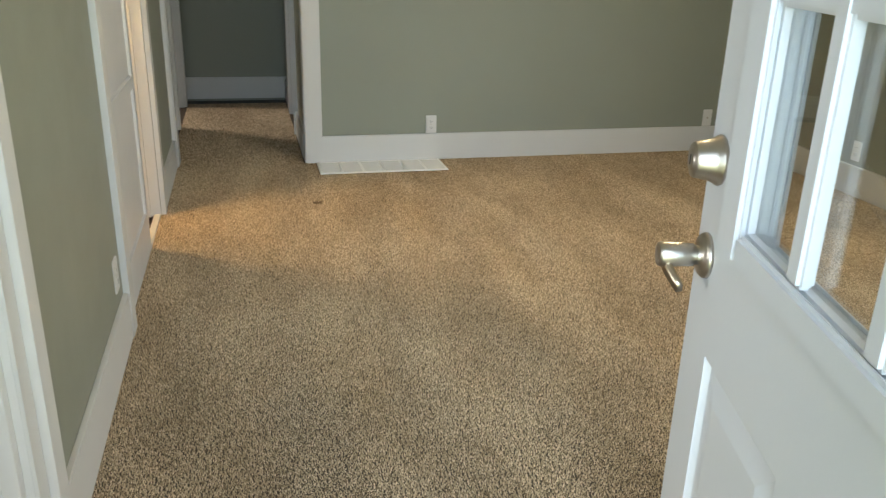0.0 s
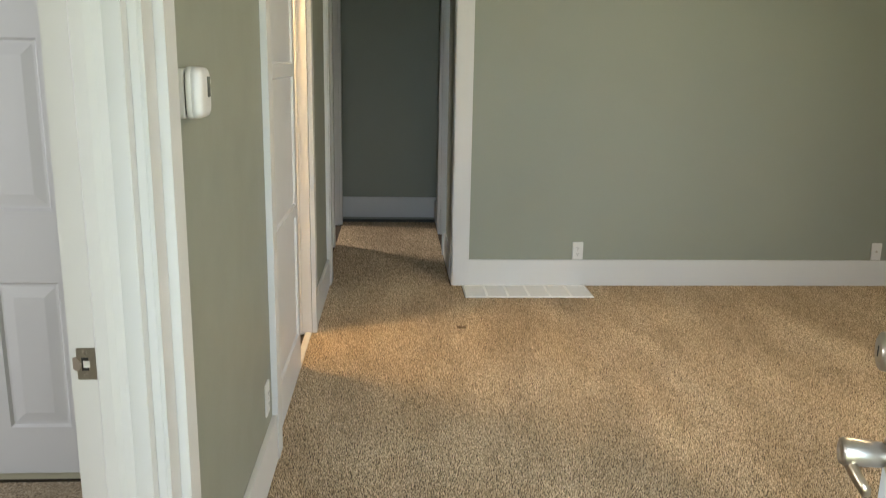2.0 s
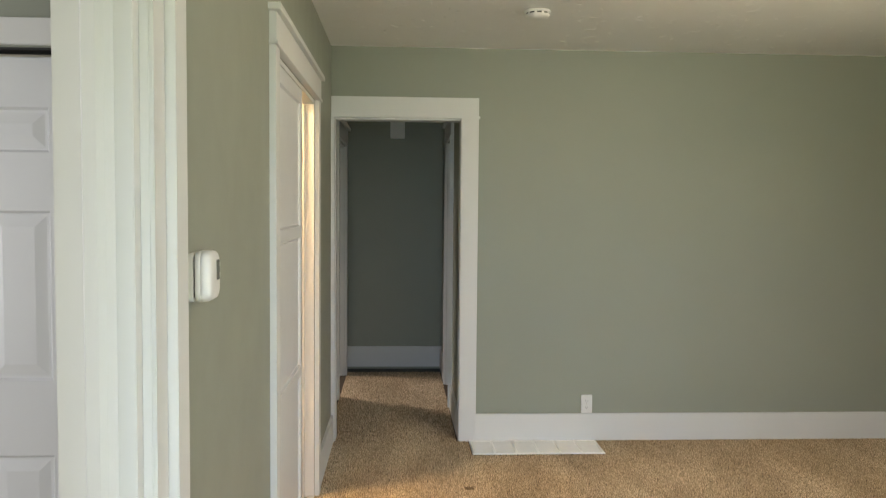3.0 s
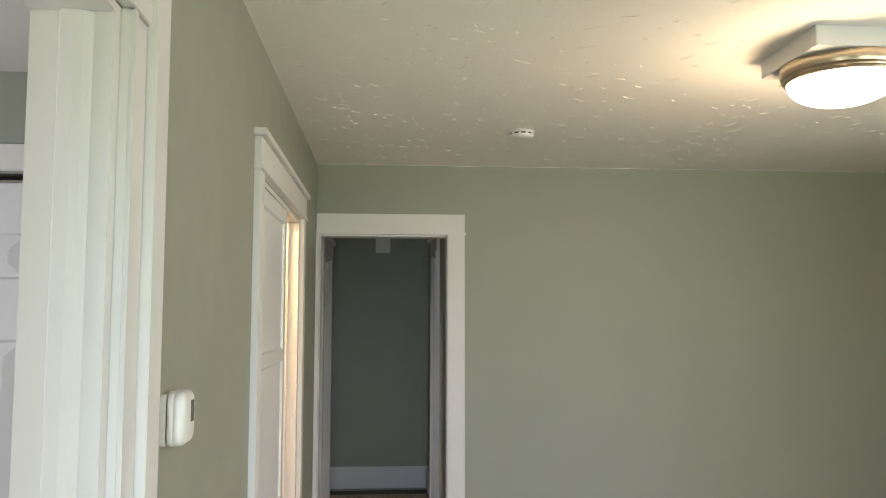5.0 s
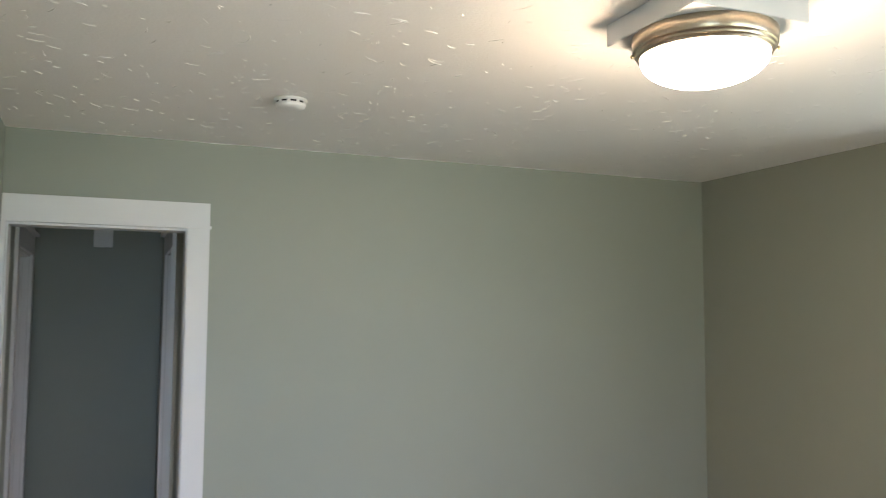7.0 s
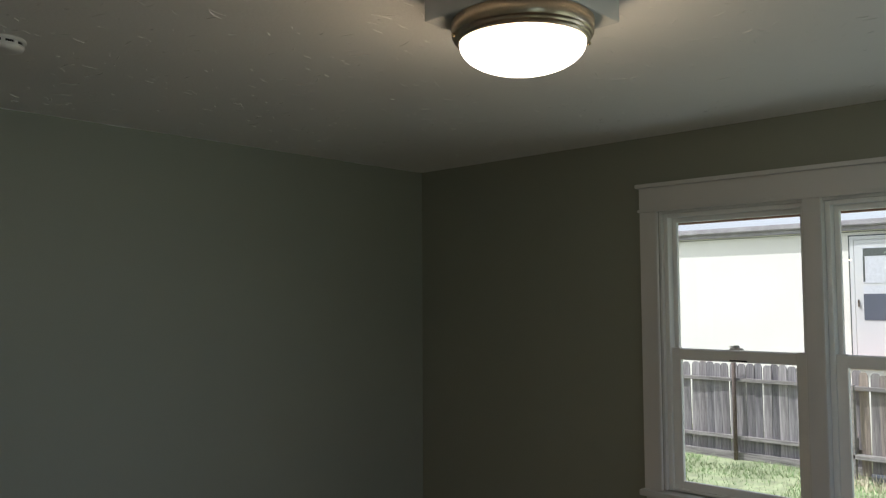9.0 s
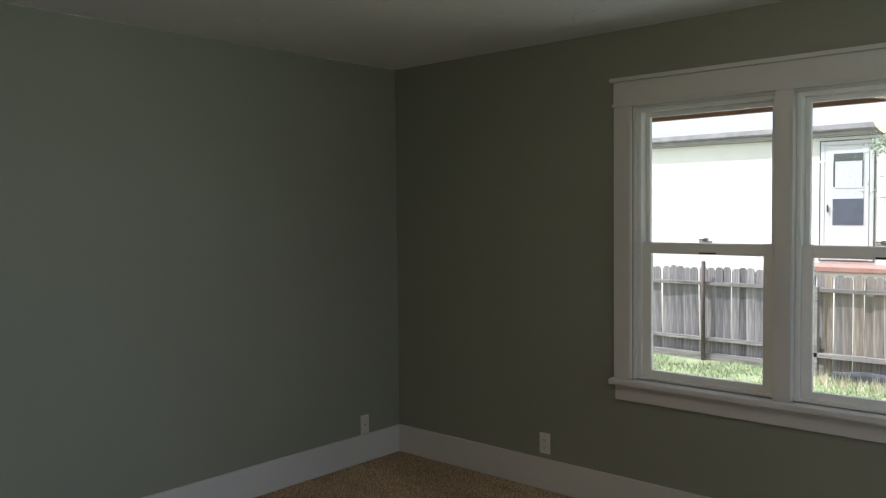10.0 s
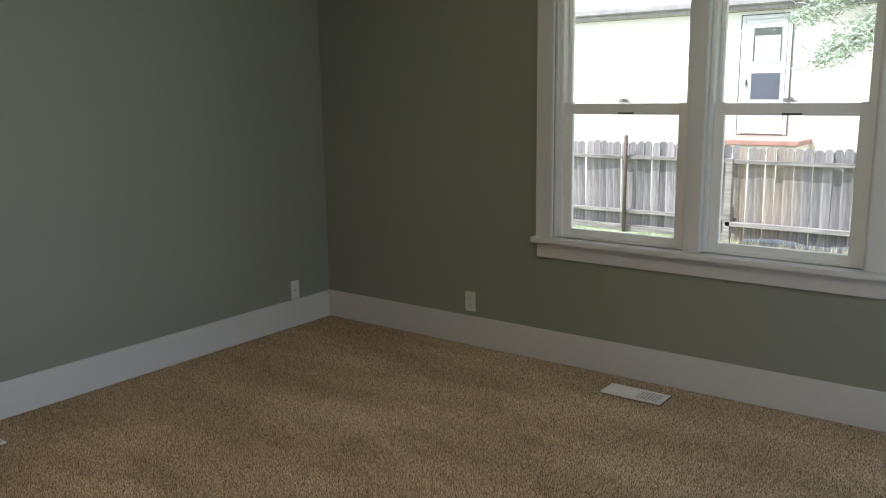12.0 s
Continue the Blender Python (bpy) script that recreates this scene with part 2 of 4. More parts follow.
def ceiling_mesh():
    """Ceiling slab with short trowel ridges standing out of the plaster."""
    bm = bmesh.new()
    box(bm, -LT, W + RT, FRONT - 0.15, FT, H, H + 0.12)
    rnd = random.Random(7)
    for _ in range(1500):
        x, y = rnd.uniform(0.05, W - 0.05), rnd.uniform(-4.2, -0.05)
        if abs(x - 1.985) < 0.24 and abs(y + 2.368) < 0.24:
            continue
        length = rnd.choice((0.012, 0.018, 0.025, 0.04, 0.06)) * rnd.uniform(0.7, 1.3)
        a = rnd.gauss(0.2, 0.9) + (math.pi / 2 if rnd.random() < 0.25 else 0)
        bend, wide, tall = rnd.uniform(-0.5, 0.5), rnd.uniform(0.0009, 0.0024), rnd.uniform(0.0006, 0.0026)
        prev = None
        for i in range(5):
            u = i / 4
            aa = a + bend * u
            px, py = x + math.cos(aa) * length * u, y + math.sin(aa) * length * u
            w = wide * math.sin(math.pi * (0.12 + 0.76 * u))
            nx, ny = -math.sin(aa) * w, math.cos(aa) * w
            cur = (bm.verts.new((px + nx, py + ny, H + 0.0005)), bm.verts.new((px + nx * 0.1, py + ny * 0.1, H - tall * math.sin(math.pi * (0.1 + 0.8 * u)))),
                   bm.verts.new((px - nx, py - ny, H + 0.0005)))
            if prev:
                bm.faces.new((prev[0], prev[1], cur[1], cur[0]))
                bm.faces.new((prev[1], prev[2], cur[2], cur[1]))
            prev = cur
    # uneven bead of ceiling paint lapping onto the walls
    for along, fixed, lo, hi in (("x", -0.0012, 0.0, W), ("y", 0.0012, -4.4, 0.0)):
        prev, u = None, lo
        while u < hi:
            z = H - 0.0005 - 0.005 * max(0, noise.noise((u * 6, fixed * 100, 1))) - rnd.uniform(0, 0.001)
            cur = [bm.verts.new((u, fixed, q) if along == "x" else (fixed, u, q)) for q in (H, z)]
            if prev:
                bm.faces.new((prev[0], prev[1], cur[1], cur[0]))
            prev, u = cur, u + 0.03
    return bm


solid("ceiling", ceiling_mesh(), CEILING, "off-white hand-troweled plaster ceiling with ridges", "ceiling", "structure")

# hall beyond the opening
HX0, HX1, HB = -0.052, 0.815, 2.32
wall("wall_hall_west", "y", FT, HB, HX0, HX0 - 0.12, -0.05, H, [(1.18, 1.985, -0.1, 2.0)], "sage green hall wall with doorways")
wall("wall_hall_east", "y", FT, HB, HX1, HX1 + 0.12, -0.05, H, [(0.95, 1.61, -0.1, 2.0)], "sage green hall wall with doorway")
wall("wall_hall_north", "x", HX0 - 0.12, HX1 + 0.12, HB, HB + 0.12, -0.05, H, [], "sage green wall at end of hall")
solid("hall_ceiling", boxes((HX0 - 0.12, HX1 + 0.12, FT, HB + 0.12, H, H + 0.12)), CEILING, "off-white plaster hall ceiling", "ceiling", "structure")
solid("hall_floor", boxes((HX0 - 0.12, HX1 + 0.12, 0.0, 2.12, -0.12, -0.002)), BACKING_SHADE, "tan carpet running along the hall", "carpet", "structure")
# Carpet ends at y 2.12; the strip from there to the wall is dark.
solid("hall_end_floor", boxes((HX0 - 0.12, HX1 + 0.12, 2.12, HB + 0.1, -0.12, -0.01)), DARK_FLOOR, "dark strip across the floor at hall end", "floor", "structure")

# rooms behind the side wall
solid("bedroom_floor", boxes((-3.1, -LT, -5.2, -2.5, -0.12, -0.002), (-LT, 0, D1[0], D1[1], -0.12, -0.004)), CARPET, "tan carpet in the bedroom", "carpet", "structure")
wall("wall_bedroom_closet", "x", -3.1, -LT, -2.5, -2.4, -0.05, 2.46, [(-1.55, -0.30, -0.1, 1.96)], "sage green bedroom wall with closet")
wall("wall_bedroom_west", "y", -5.2, -2.4, -3.1, -3.2, -0.05, 2.46, [], "sage green bedroom wall")
wall("wall_bedroom_south", "x", -3.2, -LT, -5.2, -5.3, -0.05, 2.46, [], "sage green bedroom wall")
solid("bedroom_ceiling", boxes((-3.2, -LT, -5.3, -2.4, 2.27, 2.40)), CEILING, "off-white plaster bedroom ceiling", "ceiling", "structure")
solid("side_room_floor", boxes((-1.9, -LT, -2.38, -0.1, -0.12, -0.012), (-LT, 0, D2[0], D2[1], -0.12, -0.012)), DARK_FLOOR, "dark bare floor in the lit side room", "floor", "structure")
wall("wall_side_room_west", "y", -2.38, -0.1, -1.9, -2.0, -0.05, 2.46, [], "cream painted side room wall", WARM_WALL)
wall("wall_side_room_north", "x", -1.9, -LT, -0.2, -0.1, -0.05, 2.46, [], "cream painted side room wall", WARM_WALL)
wall("wall_side_room_south", "x", -1.9, -LT, -2.39, -2.36, -0.05, 2.46, [], "cream painted side room wall", WARM_WALL)
solid("side_room_ceiling", boxes((-2.0, -LT, -2.39, -0.1, 2.40, 2.50)), CEILING, "off-white side room ceiling", "ceiling", "structure")
wall("wall_hall_room_back", "y", 0.2, 2.36, -1.6, -1.7, -0.05, 2.46, [], "plain wall of room beside hall")
wall("wall_hall_room_south", "x", -1.6, HX0 - 0.12, 0.12, 0.2, -0.05, 2.46, [], "plain wall of room beside hall")
wall("wall_hall_room_north", "x", -1.6, HX0 - 0.12, 2.30, 2.36, -0.05, 2.46, [], "plain wall of room beside hall")
solid("hall_room_floor", boxes((-1.6, HX0 - 0.121, 0.2, 2.30, -0.12, -0.004)), CARPET, "tan carpet in room beside hall", "carpet", "structure")
solid("hall_room_ceiling", boxes((-1.7, HX0 - 0.12, 0.12, 2.36, 2.40, 2.5)), CEILING, "off-white ceiling of room beside hall", "ceiling", "structure")


# ---- trim ----
def trim_piece(name, label, *rows, bevel=0.003, mat=None):
    return solid(name, boxes(*rows, bevel=bevel), mat or TRIM, label, "trim", "structure")


BH, BT = 0.175, 0.018
trim_piece("baseboard_north", "tall white painted baseboard along end wall", (0.913, W - BT, -BT, 0, 0, BH))
trim_piece("baseboard_east", "tall white painted baseboard under window", (W - BT, W, FRONT, 0, 0, BH))
trim_piece("baseboard_west", "tall white painted baseboard below thermostat", (0, BT, -3.52, -2.363, 0, BH))
trim_piece("baseboard_west_end", "short white baseboard by hall corner", (0, BT, -0.868, -BT - 0.002, 0, BH))
trim_piece("baseboard_south", "white baseboard on front wall", (1.05, W - BT, FRONT, FRONT + BT, 0, BH))
trim_piece("baseboard_hall_end", "white baseboard at end of hall", (HX0, HX1, HB - BT, HB, 0.012, 0.200))
trim_piece("baseboard_hall_east", "white baseboard on hall wall", (HX1 - BT, HX1, FT, 0.85, 0, BH), (HX1 - BT, HX1, 1.71, HB - BT, 0, BH))


def cased(name, label, rows):
    t = thing(name, label, "door trim", kind="structure")
    for n, r in rows:
        part(n, boxes(r, bevel=0.0016), TRIM, t)
    return t


# hall opening
cased("trim_hall_opening", "white painted casing round the hall opening", [
    ("side_casing", (-0.0, HOP[0], -0.022, 0, 0, HOP[2])), ("side_casing", (HOP[1], 0.912, -0.022, 0, 0, HOP[2])),
    ("fillet", (0.002, 0.920, -0.028, 0, HOP[2], HOP[2] + 0.014)), ("head_casing", (0.002, 0.912, -0.024, 0, HOP[2] + 0.014, 2.156)),
    ("jamb", (HOP[0], HOP[0] + 0.006, 0.001, FT - 0.001, 0, HOP[2])), ("jamb", (HOP[1] - 0.006, HOP[1], 0.001, FT - 0.001, 0, HOP[2])),
    ("head_jamb", (HOP[0] + 0.007, HOP[1] - 0.007, 0.001, FT - 0.001, HOP[2] - 0.012, HOP[2]))])
# wide doorway
cased("trim_side_room_door", "white painted casing with capped head", [
    ("side_casing", (0, 0.022, -2.362, D2[0], 0, D2[2])), ("side_casing", (0, 0.022, D2[1], -0.868, 0, D2[2])),
    ("fillet", (0, 0.030, -2.372, -0.86, D2[2], D2[2] + 0.014)), ("head_casing", (0, 0.024, -2.362, -0.868, D2[2] + 0.014, 2.118)),
    ("cap", (0, 0.042, -2.388, -0.862, 2.118, 2.140)),
    ("jamb", (-LT + 0.001, -0.001, D2[1] - 0.018, D2[1], 0.0, D2[2])), ("jamb", (-LT + 0.001, -0.001, D2[0], D2[0] + 0.018, 0, D2[2])),
    ("door_stop", (-0.085, -0.05, D2[1] - 0.03, D2[1] - 0.0185, 0.0, D2[2] - 0.02)),
    ("head_jamb", (-LT + 0.001, -0.001, D2[0] + 0.019, D2[1] - 0.019, D2[2] - 0.02, D2[2])),
    ("threshold", (-0.035, -0.004, -1.46, D2[1] - 0.02, -0.01, 0.012))])
# bedroom doorway
cased("trim_bedroom_door", "white painted casing of the bedroom doorway", [
    ("side_casing", (0, 0.018, D1[1] + 0.016, -3.597, 0, D1[2])), ("bead", (0.0181, 0.024, D1[1] + 0.016, D1[1] + 0.034, 0, D1[2])), ("back_band", (0, 0.036, -3.596, -3.521, 0, D1[2] + 0.1)),
    ("side_casing", (0, 0.020, D1[0] - 0.12, D1[0] - 0.004, 0, D1[2])), ("head_casing", (0, 0.024, D1[0] - 0.13, -3.547, D1[2] + 0.002, 2.15)),
    ("jamb", (-LT - 0.006, 0.002, D1[1] - 0.018, D1[1] + 0.015, 0, D1[2])),     ("head_jamb", (-LT - 0.008, 0.004, D1[0], D1[1] - 0.02, D1[2] - 0.02, D1[2])), ("jamb", (-LT - 0.008, 0.004, D1[0] - 0.003, D1[0] + 0.018, 0, D1[2] - 0.021))])
# moulded stop planted on the bedroom jamb
bm = bmesh.new()
y_stop = D1[1] - 0.0182
ends = [[bm.verts.new((x, y_stop - out, z)) for x, out in ((-0.076, 0), (-0.076, 0.011), (-0.073, 0.014), (-0.052, 0.014), (-0.040, 0.010), (-0.032, 0.004), (-0.028, 0))] for z in (0, D1[2] - 0.021)]
for k in range(6):
    bm.faces.new((ends[0][k], ends[0][k + 1], ends[1][k + 1], ends[1][k]))
bm.faces.new(ends[0])
bm.faces.new(ends[1])
part("door_stop", bm, TRIM, bpy.data.objects["trim_bedroom_door"])
# hall doors
cased("trim_hall_door_west", "white casing of open hall doorway", [
    ("side_casing", (HX0, HX0 + 0.02, 1.985, 2.08, 0, 2.0)), ("side_casing", (HX0, HX0 + 0.02, 1.08, 1.18, 0, 2.0)), ("head_casing", (HX0, HX0 + 0.022, 1.07, 2.09, 2.001, 2.13)),
    ("cap", (HX0, HX0 + 0.045, 1.05, 2.11, 2.131, 2.155)), ("jamb", (HX0 - 0.119, HX0 + 0.001, 1.968, 1.984, 0, 1.999)), ("jamb", (HX0 - 0.119, HX0 + 0.001, 1.181, 1.197, 0, 1.999)),
    ("door_stop", (HX0 - 0.075, HX0 - 0.04, 1.956, 1.9675, 0, 1.98)), ("head_jamb", (HX0 - 0.119, HX0 + 0.001, 1.198, 1.967, 1.982, 1.999))])
cased("trim_hall_door_east", "white casing of hall door", [
    ("side_casing", (HX1 - 0.02, HX1, 0.85, 0.95, 0, 2.0)), ("back_band", (HX1 - 0.03, HX1, 0.836, 0.849, 0, 2.0)), ("side_casing", (HX1 - 0.02, HX1, 1.61, 1.71, 0, 2.0)),
    ("head_casing", (HX1 - 0.022, HX1, 0.84, 1.72, 2.001, 2.13)), ("cap", (HX1 - 0.045, HX1, 0.82, 1.74, 2.131, 2.155)),
    ("door_stop", (HX1 + 0.02, HX1 + 0.05, 1.585, 1.5945, 0, 1.98)), ("jamb", (HX1 + 0.001, HX1 + 0.119, 1.595, 1.609, 0, 2.0)), ("jamb", (HX1 + 0.001, HX1 + 0.119, 0.951, 0.965, 0, 2.0))])


# ---- doors ----
def panel_door(width, height, thick, panels, glass=None):
    """Local mesh: x across, y through, z up. panels: (x0, x1, z0, z1) sunk fields; glass: one open rectangle."""
    bm = bmesh.new()
    holes = list(panels) + ([glass] if glass else [])
    xs = sorted({0, width, *[v for h in holes for v in h[:2]]})
    zs = sorted({0, height, *[v for h in holes for v in h[2:]]})
    for a, b in zip(xs, xs[1:]):
        for c, d in zip(zs, zs[1:]):
            mid = ((a + b) / 2, (c + d) / 2)
            if not any(h[0] < mid[0] < h[1] and h[2] < mid[1] < h[3] for h in holes):
                box(bm, a, b, 0, thick, c, d)
    return bm


def sunk_panel(p, thick, deep=0.011, slope=0.035, lift=0.007):
    """One raised panel: a sunk border that slopes up to a flat field, on both faces."""
    bm = bmesh.new()
    x0, x1, z0, z1 = p
    for side in (0, 1):
        y_low = deep if side == 0 else thick - deep
        y_top = deep - lift if side == 0 else thick - deep + lift
        loops = []
        for inset, y in ((0, 0.001 if side == 0 else thick - 0.001), (0.008, y_low), (0.016, y_low), (0.016 + slope, y_top)):
            loops.append([bm.verts.new(v) for v in ((x0 + inset, y, z0 + inset), (x1 - inset, y, z0 + inset), (x1 - inset, y, z1 - inset), (x0 + inset, y, z1 - inset))])
        for a, b in zip(loops, loops[1:]):
            for i in range(4):
                bm.faces.new((a[i], a[(i + 1) % 4], b[(i + 1) % 4], b[i]))
        bm.faces.new(loops[-1])
    return bm


# open front door
EDGE, AWAY = Vector((1.098, -4.105, 0)), Vector((-0.253, -0.967, 0)).normalized()
side = Vector((-AWAY.y, AWAY.x, 0))            # through the leaf, away from the walker's side
m_door = Matrix(((AWAY.x, side.x, 0, EDGE.x), (AWAY.y, side.y, 0, EDGE.y), (0, 0, 1, 0.02), (0, 0, 0, 1)))
front_door = thing("door_front", "white half-glazed entrance door standing open", "door", kind="structure", at=m_door)
DW, DH, DT = 0.875, 2.02, 0.044
LITE = (0.173, DW - 0.173, 0.974, 1.87)
low = [(0.105, 0.385, 0.22, 0.772), (0.490, 0.770, 0.22, 0.772)]
GAP = (LITE[0] - 0.012, LITE[1] + 0.012, LITE[2] - 0.012, LITE[3] + 0.012)     # cut-out behind the moulding
leaf = part("leaf", panel_door(DW, DH, DT, low, glass=GAP), DOOR_WHITE, front_door)
for p in low:
    part("panel", sunk_panel(p, DT, 0.009), DOOR_WHITE, front_door)


def lite_frame():
    """Raised moulding round the glass, standing proud of both faces."""
    bm = bmesh.new()
    for (x0, x1, z0, z1), y0, y1, w, lap, soft in ((LITE, -0.014, -0.0002, 0.032, 0.012, 0.006), (LITE, 0.0002, 0.010, 0.011, 0.012, 0.0), (GAP, DT + 0.0002, DT + 0.012, 0.03, 0.004, 0.005)):
        wide = w * 1.9 if y0 < -0.01 else w
        for r in ((x0 - wide, x0 + lap, z0 - w, z1 + w), (x1 - lap, x1 + wide, z0 - w, z1 + w), (x0 + lap, x1 - lap, z0 - w, z0 + lap), (x0 + lap, x1 - lap, z1 - lap, z1 + w)):
            box(bm, r[0], r[1], y0, y1, r[2], r[3], soft)
    return bm


part("glass_frame", lite_frame(), DOOR_WHITE, front_door)
pane_w = (LITE[1] - LITE[0]) / 3
for k in (1, 2):
    part("muntin", boxes((LITE[0] + k * pane_w - 0.017, LITE[0] + k * pane_w + 0.017, -0.010, 0.0100, LITE[2] + 0.012, LITE[3] - 0.012), bevel=0.005), DOOR_WHITE, front_door)
for z in (LITE[2] + (LITE[3] - LITE[2]) / 3 * k for k in (1, 2)):
    part("muntin", boxes((LITE[0] + 0.01, LITE[1] - 0.01, -0.008, 0.0098, z - 0.015, z + 0.015), bevel=0.005), DOOR_WHITE, front_door)
g = part("pane", boxes((LITE[0] - 0.011, LITE[1] + 0.011, 0.0104, 0.0154, LITE[2] - 0.011, LITE[3] + 0.011)), GLASS, front_door)
g.visible_shadow = False


def turned(profile, at, direction):
    bm = bmesh.new()
    q = Vector((0, 0, 1)).rotation_difference(Vector(direction)).to_matrix().to_4x4()
    lathe(bm, profile, 32, Matrix.Translation(at) @ q)
    return bm


def lock_set(y, d):
    """Deadbolt and lever on the face at y; d is -1 or 1, the way out of the leaf."""
    bolt = part("deadbolt", turned(((0, 0), (0.034, 0), (0.0355, 0.003), (0.0345, 0.006), (0.0310, 0.011), (0.0285, 0.018), (0.0265, 0.028), (0.0250, 0.037), (0.0235, 0.039), (0.0150, 0.0395), (0.0145, 0.0415), (0.0125, 0.042), (0, 0.042)), (0.048, y, 1.045), (0, d, 0)), NICKEL, front_door, "satin nickel deadbolt", True)
    part("keyhole", boxes((0.0465, 0.0495, y + d * 0.0415, y + d * 0.0426, 1.038, 1.052)), DARK, bolt)
    rose = part("lever_handle", turned(((0, 0), (0.033, 0), (0.033, 0.005), (0.029, 0.010), (0.014, 0.011), (0.0145, 0.018), (0.0165, 0.020), (0.0175, 0.040), (0.0185, 0.066), (0.0165, 0.070), (0.0095, 0.0705), (0.009, 0.069), (0, 0.069)), (0.048, y, 0.905), (0, d, 0)), NICKEL, front_door, "satin nickel lever handle", True)
    bm = bmesh.new()
    n = 12
    prev = None
    for i in range(n + 1):
        u = i / n
        x = 0.048 + 0.040 * u
        yy = y + d * (0.058 - 0.014 * u * u)
        z = 0.895 + 0.006 * math.sin(u * 2.2) - 0.030 * u
        hh = 0.010 - 0.003 * u
        ring = [bm.verts.new((x, yy + d * a, z + b)) for a, b in ((0.005, hh), (-0.004, hh * 0.8), (-0.004, -hh * 0.8), (0.005, -hh))]
        if prev:
            for k in range(4):
                bm.faces.new((prev[k], prev[(k + 1) % 4], ring[(k + 1) % 4], ring[k]))
        else:
            bm.faces.new(ring)
        prev = ring
    bm.faces.new(prev)
    # Champagne tone puts the carpet's warm reflection into the lever's colour.
    part("lever", bm, CHAMPAGNE, rose, "metal lever toned champagne for warm carpet reflections", True)


lock_set(0.0, -1)
part("thumb_turn_plate", turned(((0, 0), (0.030, 0), (0.030, 0.003), (0.026, 0.006), (0, 0.006)), (0.048, DT, 1.045), (0, 1, 0)), NICKEL, front_door, "satin nickel plate", True)
part("outer_rose", turned(((0, 0), (0.033, 0), (0.033, 0.005), (0.029, 0.010), (0, 0.011)), (0.048, DT, 0.905), (0, 1, 0)), NICKEL, front_door, "satin nickel rose", True)
part("latch_plate", boxes((-0.002, 0.0, DT / 2 - 0.013, DT / 2 + 0.013, 0.875, 0.935)), NICKEL, front_door)

# leaf standing in the wide doorway
m2 = Matrix(((0, -1, 0, -0.004), (1, 0, 0, D2[0] + 0.021), (0, 0, 1, 0.002), (0, 0, 0, 1)))
side_door = thing("door_side_room", "white three-panel door leaf in lit doorway", "door", kind="structure", at=m2)
SW, SH = 0.80, 1.985
fields = [(0.06, SW - 0.06, 0.18, 0.735), (0.06, SW - 0.06, 0.785, 1.345), (0.06, SW - 0.06, 1.395, SH - 0.06)]
part("leaf", panel_door(SW, SH, 0.036, fields), DOOR_WHITE, side_door)
for p in fields:
    part("panel", sunk_panel(p, 0.036, 0.009, 0.004, 0.0), DOOR_WHITE, side_door)
part("latch_plate", boxes((SW, SW + 0.002, 0.006, 0.03, 0.88, 0.94)), BRASS, side_door, "brass latch plate")

# strike plate on the bedroom jamb
strike = thing("strike_plate", "satin nickel strike plate on white jamb", "strike plate")
sy = D1[1] - 0.0185
part("plate", boxes((-0.113, -0.077, sy - 0.002, sy + 0.0005, 0.862, 0.920), bevel=0.002), NICKEL, strike)
part("bolt_hole", boxes((-0.104, -0.092, sy - 0.0026, sy - 0.0016, 0.879, 0.903)), DARK, strike)
part("keeper", boxes((-0.101, -0.090, sy - 0.0032, sy - 0.0024, 0.885, 0.897)), PLASTIC, strike)
part("lip", turned(((0, 0), (0.012, 0), (0.012, 0.002), (0, 0.002)), (-0.113, sy - 0.001, 0.891), (-0.5, -1, 0)), NICKEL, strike)
for z in (0.870, 0.912):
    part("screw", turned(((0, 0.0), (0.004, 0.0), (0.003, 0.0012), (0, 0.0012)), (-0.098, sy - 0.002, z), (0, -1, 0)), NICKEL, strike)

# bedroom closet doors
SIX = [(0.10, 0.30, 0.17, 0.678), (0.385, 0.585, 0.17, 0.678), (0.10, 0.30, 0.917, 1.452), (0.385, 0.585, 0.917, 1.452), (0.10, 0.30, 1.633, 1.772), (0.385, 0.585, 1.633, 1.772)]
closet_door = thing("closet_door", "white six-panel sliding closet door in bedroom", "closet door", "bedroom closet doors", at=pose(-1.245, -2.462, 0.012))
part("leaf", panel_door(0.685, 1.925, 0.034, SIX), DOOR_WHITE, closet_door)
for p in SIX:
    part("panel", sunk_panel(p, 0.034, 0.010), DOOR_WHITE, closet_door)
copy_thing(closet_door, pose(-1.85, -2.42, 0.012))
trim_piece("trim_closet_head", "white closet head board above track", (-1.66, -0.22, -2.522, -2.5, 1.965, 2.045), (-1.55, -0.30, -2.498, -2.47, 1.965, 1.99))
trim_piece("trim_closet_track", "dark sliding door track", (-1.55, -0.30, -2.496, -2.40, 1.955, 1.963), mat=DARK)

# hall door, closed
hd2 = thing("door_hall_east", "plain white hall door standing shut", "door", kind="structure")
part("leaf", boxes((HX1 + 0.055, HX1 + 0.09, 0.968, 1.583, 0.01, 1.99), bevel=0.003), DOOR_WHITE, hd2)


